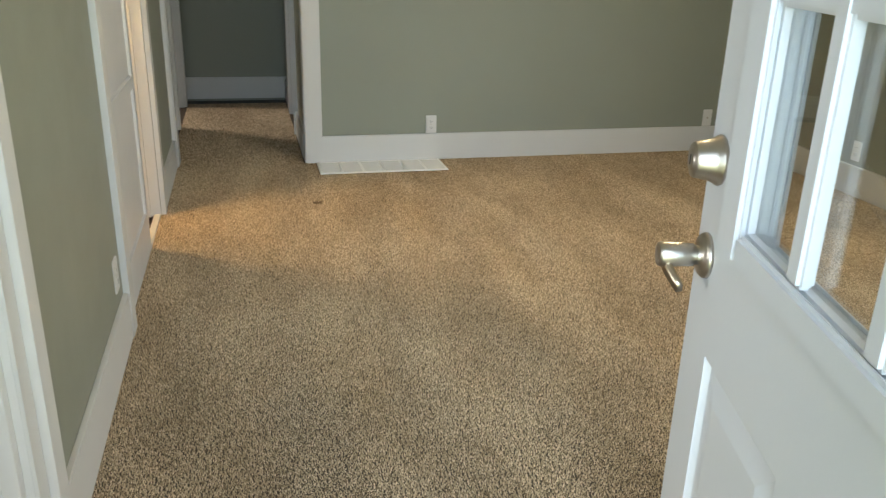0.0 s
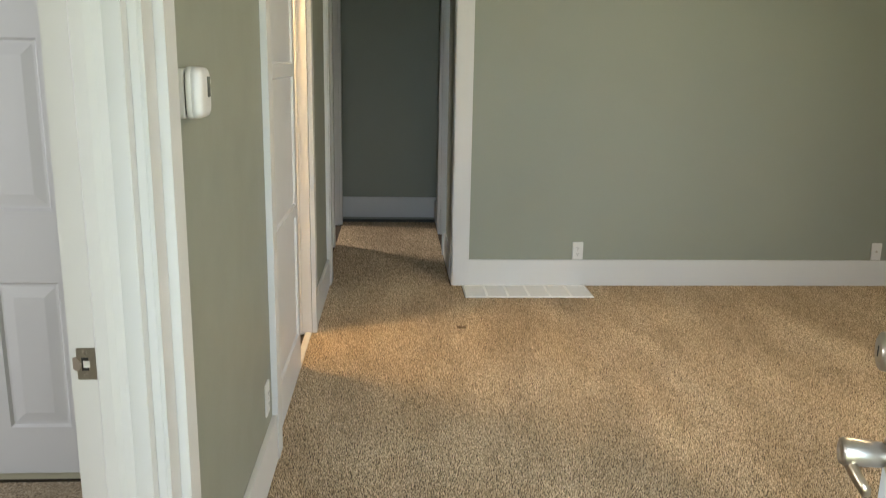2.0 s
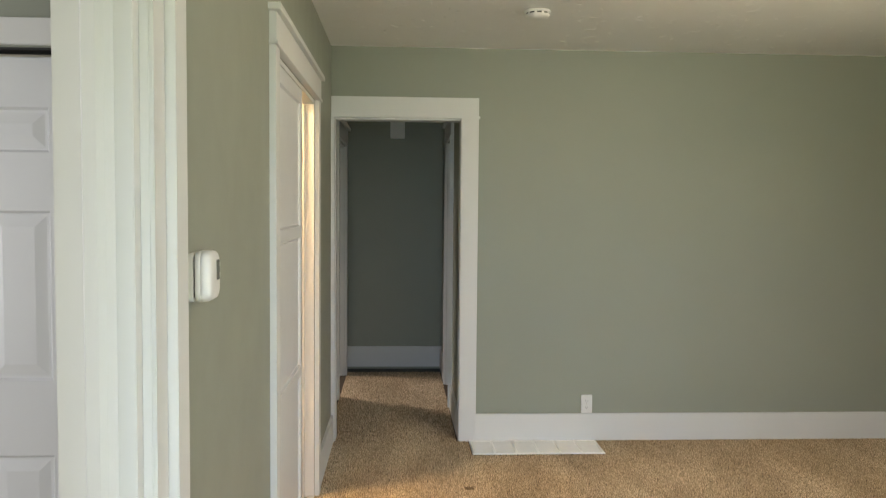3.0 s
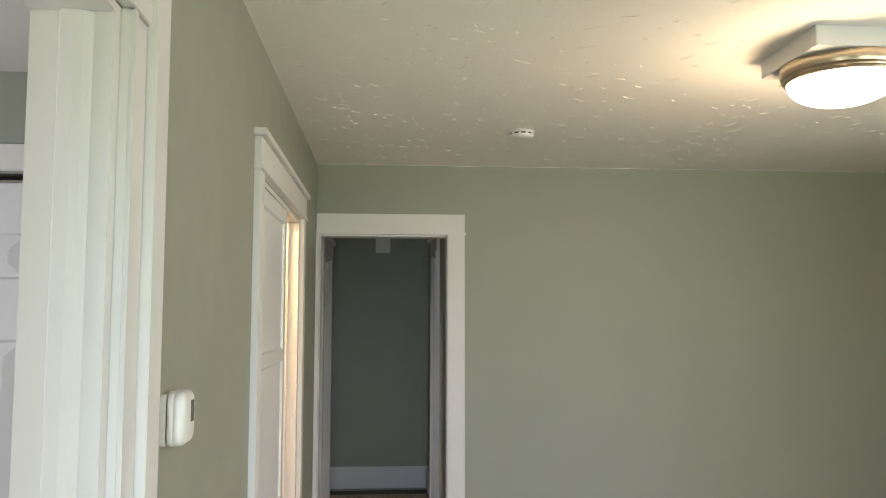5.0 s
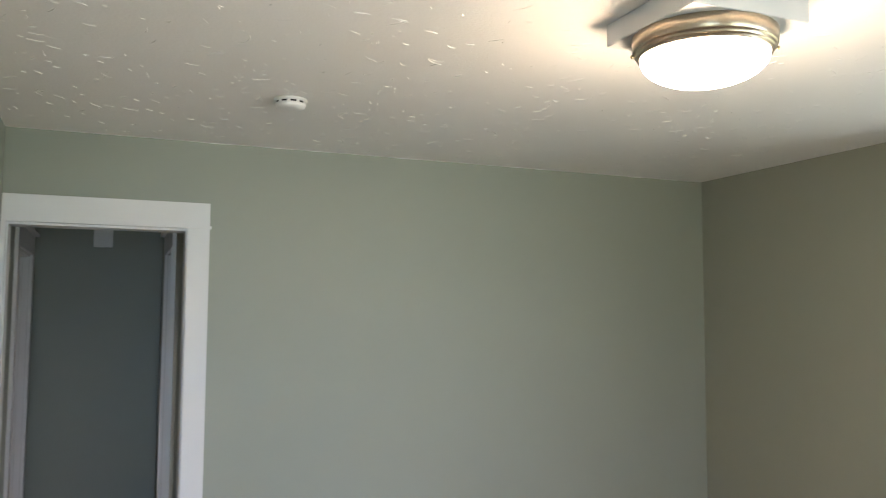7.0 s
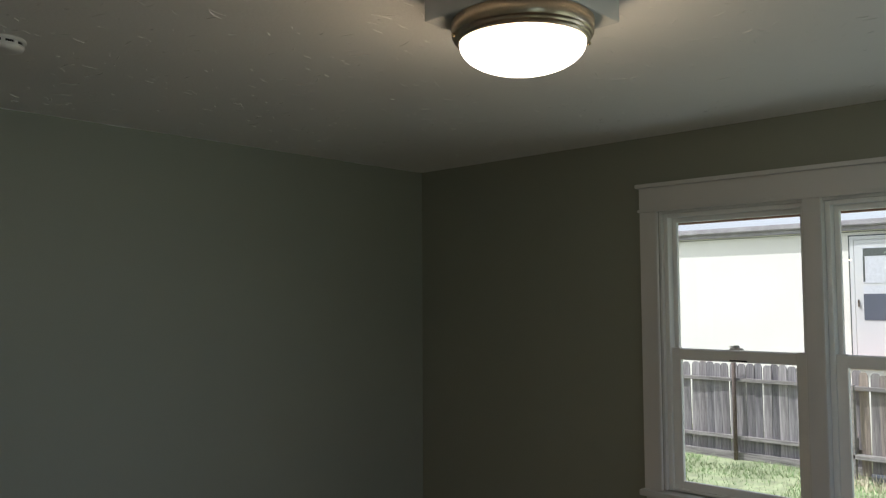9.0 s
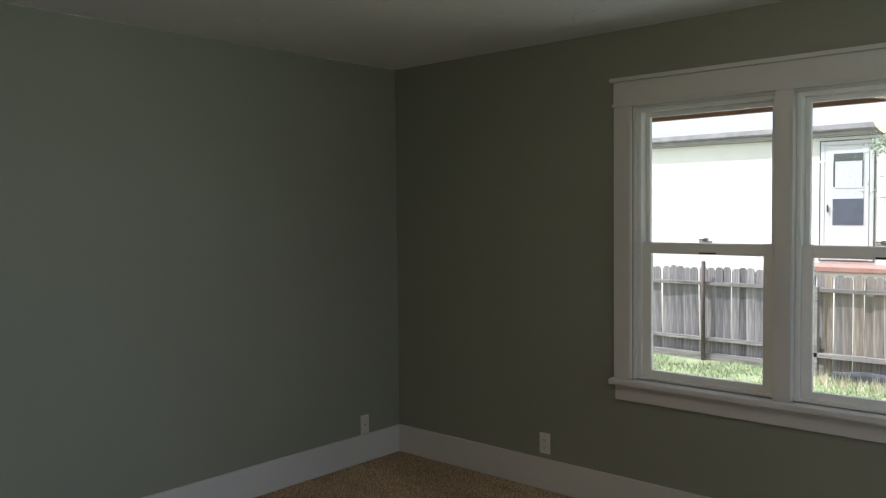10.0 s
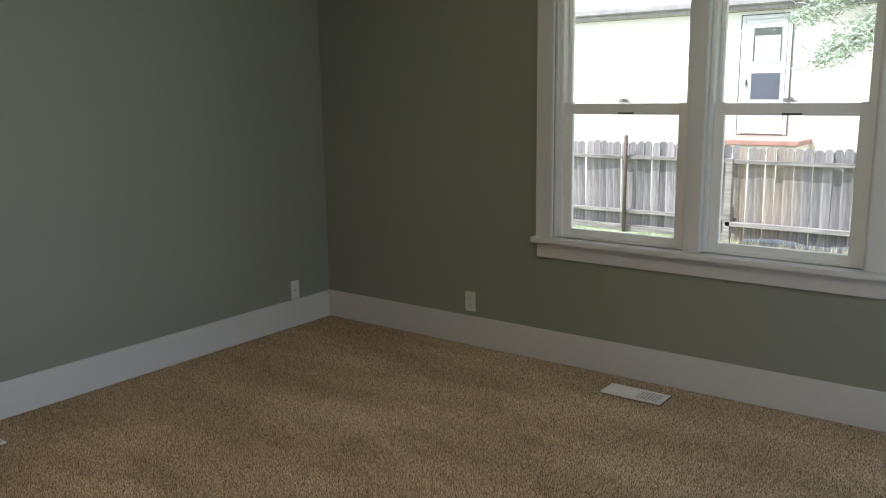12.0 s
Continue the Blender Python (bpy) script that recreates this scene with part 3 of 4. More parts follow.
# ---- twin window ----
win = thing("window_1", "white double-hung twin window with wide casing", "window", kind="structure")
win.location = WIN_SET
a, b, c, d = WIN
for n, r in (("side_casing", (W - 0.022, W, b, b + 0.095, 0.70, d)), ("side_casing", (W - 0.022, W, a - 0.10, a, 0.70, d)),
             ("mullion", (W - 0.022, W + 0.11, -2.49, -2.41, 0.70, d)),
             ("fillet", (W - 0.032, W, a - 0.103, b + 0.103, d, d + 0.014)), ("head_casing", (W - 0.025, W, a - 0.095, b + 0.095, d + 0.014, 2.208)),
             ("cap", (W - 0.045, W, a - 0.108, b + 0.108, 2.208, 2.228)),
             ("window_sill", (W - 0.062, W + 0.09, a - 0.104, b + 0.104, 0.672, 0.70)), ("apron", (W - 0.02, W, a - 0.088, b + 0.088, 0.588, 0.672)),
             ("jamb", (W, W + RT, b - 0.012, b, c, d)), ("jamb", (W, W + RT, a, a + 0.012, c, d)), ("head_jamb", (W, W + RT, a + 0.012, b - 0.012, d - 0.012, d))):
    part(n, boxes(r, bevel=0.003), TRIM, win)


# front window out of view, added so its lamp can light the end wall
win3 = thing("window_3", "white cased front window beside the entrance, unseen, added for light", "window", kind="structure")
for n, r in (("side_casing", (2.0, 2.1, FRONT, FRONT + 0.022, 0.75, 2.05)), ("side_casing", (3.6, 3.7, FRONT, FRONT + 0.022, 0.75, 2.05)), ("head_casing", (2.0, 3.7, FRONT, FRONT + 0.025, 2.051, 2.18)),
             ("window_sill", (1.98, 3.72, FRONT - 0.02, FRONT + 0.06, 0.722, 0.75)), ("apron", (2.0, 3.7, FRONT, FRONT + 0.02, 0.64, 0.721))):
    part(n, boxes(r, bevel=0.003), TRIM, win3)
# unseen side window, added only to house the fill lamp outside it
win2 = thing("window_2", "white cased side window near the entrance, unseen, added for light", "window", kind="structure")
for n, r in (("side_casing", (W - 0.022, W, -3.72, -3.62, 0.70, d)), ("side_casing", (W - 0.022, W, -4.82, -4.72, 0.70, d)), ("head_casing", (W - 0.025, W, -4.82, -3.62, d + 0.001, 2.208)),
             ("window_sill", (W - 0.062, W + 0.05, -4.84, -3.60, 0.672, 0.70)), ("apron", (W - 0.02, W, -4.82, -3.62, 0.588, 0.671))):
    part(n, boxes(r, bevel=0.003), TRIM, win2)


def double_hung(y0, y1):
    """One unit: vinyl frame, upper sash outside, lower sash inside, panes and lock."""
    fr = part("window_frame", boxes((W + 0.028, W + 0.12, y0, y0 + 0.022, 0.70, 2.073), (W + 0.028, W + 0.12, y1 - 0.022, y1, 0.70, 2.073), (W + 0.028, W + 0.12, y0 + 0.022, y1 - 0.022, 2.055, 2.073),
                                    (W + 0.03, W + 0.12, y0 + 0.022, y1 - 0.022, 0.70, 0.712), bevel=0.002), VINYL, win)
    y0, y1 = y0 + 0.022, y1 - 0.022
    x = W + 0.078
    up = part("upper_sash", boxes((x, x + 0.026, y0, y0 + 0.022, 1.36, 2.055), (x, x + 0.026, y1 - 0.022, y1, 1.36, 2.055), (x, x + 0.026, y0 + 0.022, y1 - 0.022, 2.03, 2.055), (x, x + 0.026, y0 + 0.022, y1 - 0.022, 1.36, 1.398), bevel=0.002), VINYL, win)
    p = part("pane", boxes((x + 0.010, x + 0.014, y0 + 0.02, y1 - 0.02, 1.39, 2.035)), GLASS, up)
    p.visible_shadow = False
    x = W + 0.046
    lo = part("lower_sash", boxes((x, x + 0.028, y0, y0 + 0.046, 0.712, 1.402), (x, x + 0.028, y1 - 0.046, y1, 0.712, 1.402), (x, x + 0.028, y0 + 0.046, y1 - 0.046, 0.712, 0.748), (x, x + 0.028, y0 + 0.046, y1 - 0.046, 1.344, 1.396), bevel=0.002), VINYL, win)
    p = part("pane", boxes((x + 0.012, x + 0.016, y0 + 0.04, y1 - 0.04, 0.745, 1.348)), GLASS, lo)
    p.visible_shadow = False
    ym = (y0 + y1) / 2
    lock = part("sash_lock", boxes((x + 0.002, x + 0.026, ym - 0.03, ym + 0.03, 1.402, 1.410), bevel=0.002), VINYL, lo)
    part("cam", turned(((0, 0), (0.014, 0), (0.012, 0.012), (0, 0.014)), (x + 0.014, ym, 1.410), (0, 0, 1)), VINYL, lock, "", True)
    part("cam_lever", boxes((x + 0.008, x + 0.016, ym + 0.004, ym + 0.034, 1.412, 1.420), bevel=0.002), VINYL, lock)
    part("label_strip", boxes((x - 0.001, x, ym - 0.055, ym + 0.03, 1.3475, 1.3545)), DARK, lo)


double_hung(-2.41, -1.712)
double_hung(-3.188, -2.49)


# ---- fixtures ----
lamp = thing("ceiling_light", "flush ceiling light with lit opal bowl and nickel ring", "ceiling light")
LX, LY = 1.977, -2.365
part("mounting_box", boxes((LX - 0.19, LX + 0.19, LY - 0.19, LY + 0.19, 2.398, H), bevel=0.002), TRIM, lamp, "white square mounting box")
bm = bmesh.new()
lathe(bm, ((0.15, 2.398), (0.192, 2.398), (0.196, 2.394), (0.1935, 2.358), (0.190, 2.354), (0.187, 2.3535), (0.1875, 2.347), (0.184, 2.344), (0.181, 2.3435), (0.1815, 2.338), (0.177, 2.336), (0.170, 2.336), (0.170, 2.355), (0.15, 2.357)), 64, Matrix.Translation((LX, LY, 0)))
part("ring", bm, CHAMPAGNE, lamp, "champagne metal ring", True)
bm = bmesh.new()
prof = [(0.170, 2.352), (0.173, 2.333)] + [(0.173 * math.cos(t), 2.333 - 0.076 * math.sin(t)) for t in [math.pi / 2 * i / 9 for i in range(1, 9)]] + [(0, 2.257)]
lathe(bm, prof, 64, Matrix.Translation((LX, LY, 0)))
part("bowl", bm, OPAL, lamp, "lit opal glass bowl", True)
for k in range(2):
    an = radians(145 + 180 * k)
    part("clip", turned(((0, 0), (0.005, 0.001), (0.0055, 0.005), (0.0035, 0.008), (0, 0.009)), (LX + 0.19 * math.cos(an), LY + 0.19 * math.sin(an), 2.352), (math.cos(an), math.sin(an), -0.4)), BRASS, lamp, "brass clip", True)

det = thing("smoke_detector", "round white smoke detector on ceiling", "smoke detector")
bm = bmesh.new()
lathe(bm, ((0, H - 0.004), (0.064, H - 0.001), (0.066, H - 0.008), (0.060, H - 0.013)), 40, Matrix.Translation((1.106, -0.986, 0)))
part("base", bm, PLASTIC, det, "", True)
bm = bmesh.new()
lathe(bm, ((0.058, H - 0.020), (0.061, H - 0.022), (0.056, H - 0.034), (0.030, H - 0.040), (0, H - 0.040)), 40, Matrix.Translation((1.106, -0.986, 0)))
part("cover", bm, PLASTIC, det, "", True)
bm = bmesh.new()
lathe(bm, ((0.056, H - 0.0125), (0.056, H - 0.0205)), 40, Matrix.Translation((1.106, -0.986, 0)))
part("vent_slot", bm, DARK, det)
for k in range(10):
    part("rib", boxes((-0.0605, -0.056, -0.006, 0.006, H - 0.0215, H - 0.0125)), PLASTIC, det).matrix_local = pose(1.106, -0.986, 0, 0, 0, k * 36)

def pillow(y0, y1, z0, z1, corner, profile):
    """Soft-edged wall case: rounded outline carried out from the wall by (x, inset) steps."""
    bm = bmesh.new()
    prev = None
    for x, inset in profile:
        c = max(0.002, corner - inset * 0.5)
        ring = []
        for k, (sy, sz) in enumerate(((1, 1), (-1, 1), (-1, -1), (1, -1))):
            cy = (y1 - inset - c) if sy > 0 else (y0 + inset + c)
            cz = (z1 - inset - c) if sz > 0 else (z0 + inset + c)
            for q in range(9):
                an = math.pi / 2 * (k + q / 8)
                ring.append(bm.verts.new((x, cy + c * math.cos(an), cz + c * math.sin(an))))
        if prev:
            for q in range(len(ring)):
                p = (q + 1) % len(ring)
                bm.faces.new((prev[q], prev[p], ring[p], ring[q]))
        prev = ring
    bm.faces.new(prev)
    return bm


therm = thing("thermostat", "white wall thermostat with small grey display", "thermostat")
part("base", pillow(-3.386, -3.294, 1.284, 1.384, 0.012, ((0.0, 0), (0.008, 0), (0.010, 0.002))), PLASTIC, therm)
# Black core behind the cover, put there as the shade of the gap.
part("gap_shade", pillow(-3.380, -3.300, 1.290, 1.378, 0.012, ((0.0101, 0), (0.0135, 0))), DARK, therm)
part("cover", pillow(-3.388, -3.290, 1.283, 1.388, 0.022, ((0.0125, 0.004), (0.0132, 0.0015), (0.016, 0), (0.024, 0), (0.0245, 0.0008), (0.025, 0.0003), (0.034, 0.001), (0.039, 0.003), (0.0425, 0.006), (0.0447, 0.011), (0.0458, 0.018), (0.0464, 0.028))), PLASTIC, therm, "", True)
part("display", pillow(-3.338, -3.312, 1.326, 1.368, 0.003, ((0.0440, 0), (0.0470, 0), (0.0472, 0.001))), DARK_GREY, therm, "grey display")
for yy in (-3.338, -3.320):
    part("button", pillow(yy - 0.004, yy + 0.004, 1.306, 1.313, 0.002, ((0.043, 0), (0.0465, 0), (0.0472, 0.001))), PLASTIC, therm)
for zz in (1.335, 1.357):
    part("button", pillow(-3.302, -3.294, zz - 0.006, zz + 0.006, 0.003, ((0.034, 0), (0.0435, 0.0005), (0.0445, 0.0015))), PLASTIC, therm)
for ob in therm.children:
    ob.location.z += 0.006


def outlet(m):
    """Wall outlet, local: x across, z up, -y out of the wall, origin at its centre."""
    o = thing("wall_outlet", "white duplex wall outlet above baseboard", "outlet", "wall outlets", at=m)
    part("cover_plate", boxes((-0.036, 0.036, -0.006, 0, -0.0585, 0.0585), bevel=0.003), PLASTIC, o)
    for z in (-0.020, 0.020):
        s = part("socket", boxes((-0.016, 0.016, -0.0085, -0.0055, z - 0.014, z + 0.014), bevel=0.0012), PLASTIC, o)
        part("slot", boxes((-0.0075, -0.0055, -0.0091, -0.0084, z - 0.003, z + 0.007)), DARK, s)
        part("slot", boxes((0.0055, 0.0075, -0.0091, -0.0084, z - 0.003, z + 0.005)), DARK, s)
        part("ground_hole", boxes((-0.002, 0.002, -0.0091, -0.0084, z - 0.010, z - 0.006)), DARK, s)
    part("screw", turned(((0, 0), (0.003, 0), (0.0025, 0.001), (0, 0.001)), (0, -0.006, 0), (0, -1, 0)), NICKEL, o)
    return o


o = outlet(pose(1.623, 0, 0.234))
copy_thing(o, pose(W, -1.151, 0.260, 0, 0, -90))
copy_thing(o, pose(0.0, -2.470, 0.285, 0, 0, 90))
cable = thing("cable_plate", "white wall plate beside corner", "wall plate", "wall outlets", at=pose(3.636, 0, 0.235))
part("cover_plate", boxes((-0.036, 0.036, -0.006, 0, -0.0585, 0.0585), bevel=0.003), PLASTIC, cable)
part("jack", turned(((0, 0), (0.006, 0), (0.006, 0.006), (0.002, 0.007), (0, 0.007)), (0, -0.006, 0), (0, -1, 0)), NICKEL, cable)

chime = thing("door_chime", "beige door chime box high on hall wall", "door chime")
part("case", boxes((0.335, 0.465, HB - 0.05, HB, 2.09, 2.27), bevel=0.004), PLASTIC, chime)
part("lid", boxes((0.340, 0.460, HB - 0.054, HB - 0.0505, 2.17, 2.265), bevel=0.001), PLASTIC, chime)

# floor register by the window wall
reg = thing("floor_register", "white louvred metal floor register in carpet", "floor register", at=pose(3.728, -2.272, 0.004))
part("frame", boxes((-0.068, 0.068, 0.135, 0.152, 0, 0.008), (-0.068, 0.068, -0.152, -0.135, 0, 0.008), (-0.068, -0.047, -0.135, 0.135, 0, 0.008), (0.047, 0.068, -0.135, 0.135, 0, 0.008), bevel=0.002), STEEL, reg)
part("bridge", boxes((-0.047, 0.047, -0.012, 0.135, 0.001, 0.0075), bevel=0.001), STEEL, reg)
part("well", boxes((-0.047, 0.047, -0.135, -0.012, -0.03, 0.001)), DARK, reg)
for k in range(8):
    part("slat", boxes((-0.047, 0.047, -0.130 + k * 0.0155, -0.1262 + k * 0.0155, 0.0015, 0.007)), STEEL, reg)
for k in range(1, 4):
    part("rib", boxes((-0.047 + k * 0.0235 - 0.002, -0.047 + k * 0.0235 + 0.002, -0.135, -0.012, 0.002, 0.0065)), STEEL, reg)

# return air panel at the foot of the end wall
ret = thing("return_air_grille", "flat white return air cover at baseboard", "floor vent")
ret.location = (-0.016, -0.006, 0.003)
part("plate", boxes((0.885, 1.69, -0.30, -0.024, 0.0, 0.006), bevel=0.002), STEEL, ret)
part("back_plate", boxes((0.92, 1.69, -0.022, -0.019, 0.0, 0.172), bevel=0.001), TRIM, ret)
for k in range(7):
    part("ridge", boxes((0.887 + k * 0.1318, 0.897 + k * 0.1318, -0.296, -0.03, 0.006, 0.0105), bevel=0.002), STEEL, ret)
part("front_lip", boxes((0.887, 1.688, -0.300, -0.288, 0.006, 0.0105), bevel=0.002), STEEL, ret)
for k in range(6):
    part("cell", boxes((0.900 + k * 0.1318, 1.0155 + k * 0.1318, -0.284, -0.05, 0.006, 0.0072), bevel=0.001), GLOSS, ret)


# ---- outside the window ----
GZ = -0.77
GRASS = plain("lawn_soil", (0.27, 0.30, 0.17), 0.95, 0, 0.35, 6)
BLADE = random_shade("grass_blades", ((0.17, 0.29, 0.10), (0.23, 0.36, 0.14), (0.28, 0.38, 0.18), (0.46, 0.45, 0.30)), 0.8, (1, 1, 1), False)
STUCCO = painted("cream_stucco", (0.82, 0.79, 0.72), 0.9, 0.03, 0.006, 40)
PICKET = random_shade("weathered_picket", ((0.15, 0.142, 0.150), (0.23, 0.22, 0.228), (0.32, 0.30, 0.30), (0.18, 0.17, 0.177), (0.26, 0.24, 0.238)), 0.9, (30, 30, 2.2))
TAN_PICKET = random_shade("newer_brown_picket", ((0.21, 0.185, 0.172), (0.31, 0.26, 0.215), (0.225, 0.213, 0.213), (0.28, 0.25, 0.23)), 0.9, (30, 30, 2.2))
EDGING = plain("grey_blue_sheet", (0.06, 0.066, 0.075), 0.85, 0, 0.3, 9)
STRAW = random_shade("straw", ((0.45, 0.40, 0.27), (0.60, 0.55, 0.40)), 0.9, (1, 1, 1), False)
PANE_BLUE = plain("blue_grey_pane", (0.10, 0.11, 0.14), 0.45, 0, 0.15, 6)
RAIL = random_shade("weathered_rail", ((0.22, 0.205, 0.195), (0.28, 0.265, 0.25)), 0.9, (30, 2, 30))
RUST = plain("rusty_post", (0.12, 0.09, 0.078), 0.8, 0, 0.3)
REDBROWN = plain("red_brown_paint", (0.40, 0.22, 0.175), 0.6, 0, 0.15, 8)
FASCIA = plain("grey_brown_fascia", (0.34, 0.32, 0.325), 0.8, 0, 0.2, 5)
BARK = plain("bark", (0.13, 0.09, 0.065), 0.95, 0, 0.4, 20)
NEEDLE = random_shade("needle_clumps", ((0.30, 0.38, 0.29), (0.42, 0.50, 0.40), (0.55, 0.60, 0.50)), 0.8, (3, 3, 3), False)
CURTAIN = plain("pale_curtain", (0.62, 0.63, 0.66), 0.9, 0, 0.1, 25)

solid("ground", boxes((-300, 300, -300, 300, GZ - 0.3, GZ)), GRASS, "lawn and bare soil round the houses", "ground", "structure")


def blades():
    rnd = random.Random(3)
    v, f = [], []
    for _ in range(34000):
        x, y = rnd.uniform(8.0, 12.1), rnd.uniform(-4.0, 4.5)
        if noise.noise((x * 0.9, y * 0.9, 0)) < -0.25 and rnd.random() < 0.8:
            continue
        h, a, w = rnd.uniform(0.02, 0.075), rnd.uniform(0, 6.28), rnd.uniform(0.004, 0.009)
        lx, ly = rnd.gauss(0, 0.03), rnd.gauss(0, 0.03)
        i = len(v)
        v += [(x - w * math.cos(a), y - w * math.sin(a), GZ - 0.01), (x + w * math.cos(a), y + w * math.sin(a), GZ - 0.01), (x + lx, y + ly, GZ + h)]
        f.append((i, i + 1, i + 2))
    me = bpy.data.meshes.new("grass")
    me.from_pydata(v, [], f)
    me.materials.append(BLADE)
    return tagged(new("grass", me), "short patchy green and straw grass by fence", "grass", kind="stuff")


blades()


def picket_mesh(w, h, t, mat):
    """Dog-eared board."""
    bm = bmesh.new()
    e = w * 0.28
    out = [(-w / 2, 0), (w / 2, 0), (w / 2, h - e), (w / 2 - e * 0.55, h - e * 0.25), (w / 2 - e, h), (-w / 2 + e, h), (-w / 2 + e * 0.55, h - e * 0.25), (-w / 2, h - e)]
    fr = [bm.verts.new((-t / 2, y, z)) for y, z in out]
    bk = [bm.verts.new((t / 2, y, z)) for y, z in out]
    bm.faces.new(fr), bm.faces.new(bk[::-1])
    for i in range(8):
        bm.faces.new((fr[i], bk[i], bk[(i + 1) % 8], fr[(i + 1) % 8]))
    return mesh_of("picket", bm, mat)


def fence(x, y0, y1, top, label, seed, tan_from):
    """Dog-eared pickets side by side; those past tan_from are newer brown boards."""
    rnd = random.Random(seed)
    f = thing("picket_fence", label, "fence", "yard fence")
    shapes = [(picket_mesh(w, 1.0, 0.018, PICKET), picket_mesh(w, 1.0, 0.018, TAN_PICKET)) for w in (0.121, 0.124, 0.117)]
    y = y0
    while y < y1:
        ob = new("picket", rnd.choice(shapes)[1 if y > tan_from else 0])
        ob.parent = f
        hgt = top - GZ - 0.05 + rnd.uniform(-0.02, 0.015)
        ob.matrix_world = pose(x + 0.012, y, GZ + 0.05, rnd.gauss(0, 0.35), rnd.gauss(0, 0.5), rnd.gauss(0, 1.0)) @ Matrix.Diagonal((1, 1, hgt, 1))
        y += 0.1215 + abs(rnd.gauss(0, 0.0038))
    return f


f1 = fence(12.2, -0.12, 6.0, 0.66, "grey weathered wooden picket fence with metal post", 5, 9)
part("rail", boxes((12.135, 12.195, -0.2, 6.0, 0.385, 0.44), bevel=0.004), RAIL, f1)
part("rail", boxes((12.135, 12.195, -0.2, 6.0, -0.47, -0.415), bevel=0.004), RAIL, f1)
part("kick_board", boxes((12.15, 12.19, -0.2, 6.0, GZ, -0.66), bevel=0.004), RAIL, f1)
for py in (1.567, 4.0):
    part("post", turned(((0.0, 0), (0.03, 0), (0.03, 1.52), (0.022, 1.53), (0, 1.53)), (12.10, py, GZ), (0, 0, 1)), RUST, f1, "rusty steel post", True)
f2 = fence(11.95, -4.5, -0.22, 0.635, "brown and grey weathered gate section of fence", 11, -1.05)
part("rail", boxes((11.88, 11.94, -4.5, -0.10, 0.40, 0.455), bevel=0.004), RAIL, f2)
part("rail", boxes((11.87, 11.90, -4.5, -1.75, 0.335, 0.385), bevel=0.004), RAIL, f2)
part("rail", boxes((11.86, 11.94, -4.5, -0.10, -0.50, -0.435), bevel=0.004), RAIL, f2)
part("post", boxes((11.86, 11.96, -0.17, -0.07, GZ, 0.47), bevel=0.005), RAIL, f2)
part("brace", boxes((11.97, 12.13, -0.14, -0.08, -0.45, -0.25), bevel=0.004), RAIL, f2)


def edging():
    """Low crumpled grey-blue sheet along the foot of the gate section."""
    bm = bmesh.new()
    prev, y = None, -4.4
    while y < -0.35:
        top = -0.64 + 0.05 * noise.noise((y * 1.8, 3, 0)) + 0.02 * noise.noise((y * 7, 5, 0))
        cur = [bm.verts.new((11.80 + 0.03 * noise.noise((y * 4, 9, q)), y, z)) for q, z in enumerate((GZ - 0.01, (GZ + top) / 2, top))] + [bm.verts.new((11.835, y, top - 0.01))]
        if prev:
            for k in range(3):
                bm.faces.new((prev[k], prev[k + 1], cur[k + 1], cur[k]))
        prev, y = cur, y + 0.06
    return solid("garden_edging", bm, EDGING, "crumpled grey-blue edging sheet below fence", "garden edging", smooth=True)


edging()


def stalks():
    rnd = random.Random(8)
    v, f = [], []
    for _ in range(900):
        x, y = rnd.uniform(11.2, 11.78), rnd.uniform(-3.2, -0.2)
        h, w = rnd.uniform(0.04, 0.24) * rnd.random() ** 0.5, 0.006
        lx, ly = rnd.gauss(0, 0.04), rnd.gauss(0, 0.04)
        i = len(v)
        v += [(x, y - w, GZ - 0.01), (x, y + w, GZ - 0.01), (x + lx, y + ly, GZ + h)]
        f.append((i, i + 1, i + 2))
    me = bpy.data.meshes.new("dry_stalks")
    me.from_pydata(v, [], f)
    me.materials.append(STRAW)
    tagged(new("dry_stalks", me), "pale dry grass stalks in front of fence", "dry grass", kind="stuff")


stalks()

# neighbour's house
NX = 14.92
nb = thing("neighbour_house", "cream stucco neighbouring house with low roof", "house")
part("wall", boxes((NX, NX + 6, -14, 16, GZ, 2.80)), STUCCO, nb)
roof = part("roof", boxes((NX - 0.05, NX + 6.2, -14.4, 16.4, 2.80, 2.90)), FASCIA, nb, "pale grey roof edge")
part("fascia", boxes((NX - 0.08, NX - 0.051, -14.4, 16.4, 2.765, 2.93), bevel=0.004), FASCIA, roof)
part("gutter", boxes((NX - 0.15, NX - 0.081, -14.4, 16.4, 2.84, 2.945), bevel=0.02), FASCIA, roof)
part("cable", boxes((NX - 0.10, NX - 0.09, -14, 16, 2.735, 2.743)), DARK, roof)
nd = part("door", boxes((NX - 0.03, NX - 0.001, -0.03, 0.66, 0.67, 2.60), bevel=0.004), TRIM, nb, "white half-glazed back door")
part("door_frame", boxes((NX - 0.025, NX - 0.002, -0.10, -0.035, 0.66, 2.67), (NX - 0.025, NX - 0.002, 0.665, 0.73, 0.66, 2.67), (NX - 0.025, NX - 0.002, -0.035, 0.665, 2.605, 2.67), bevel=0.004), TRIM, nd)
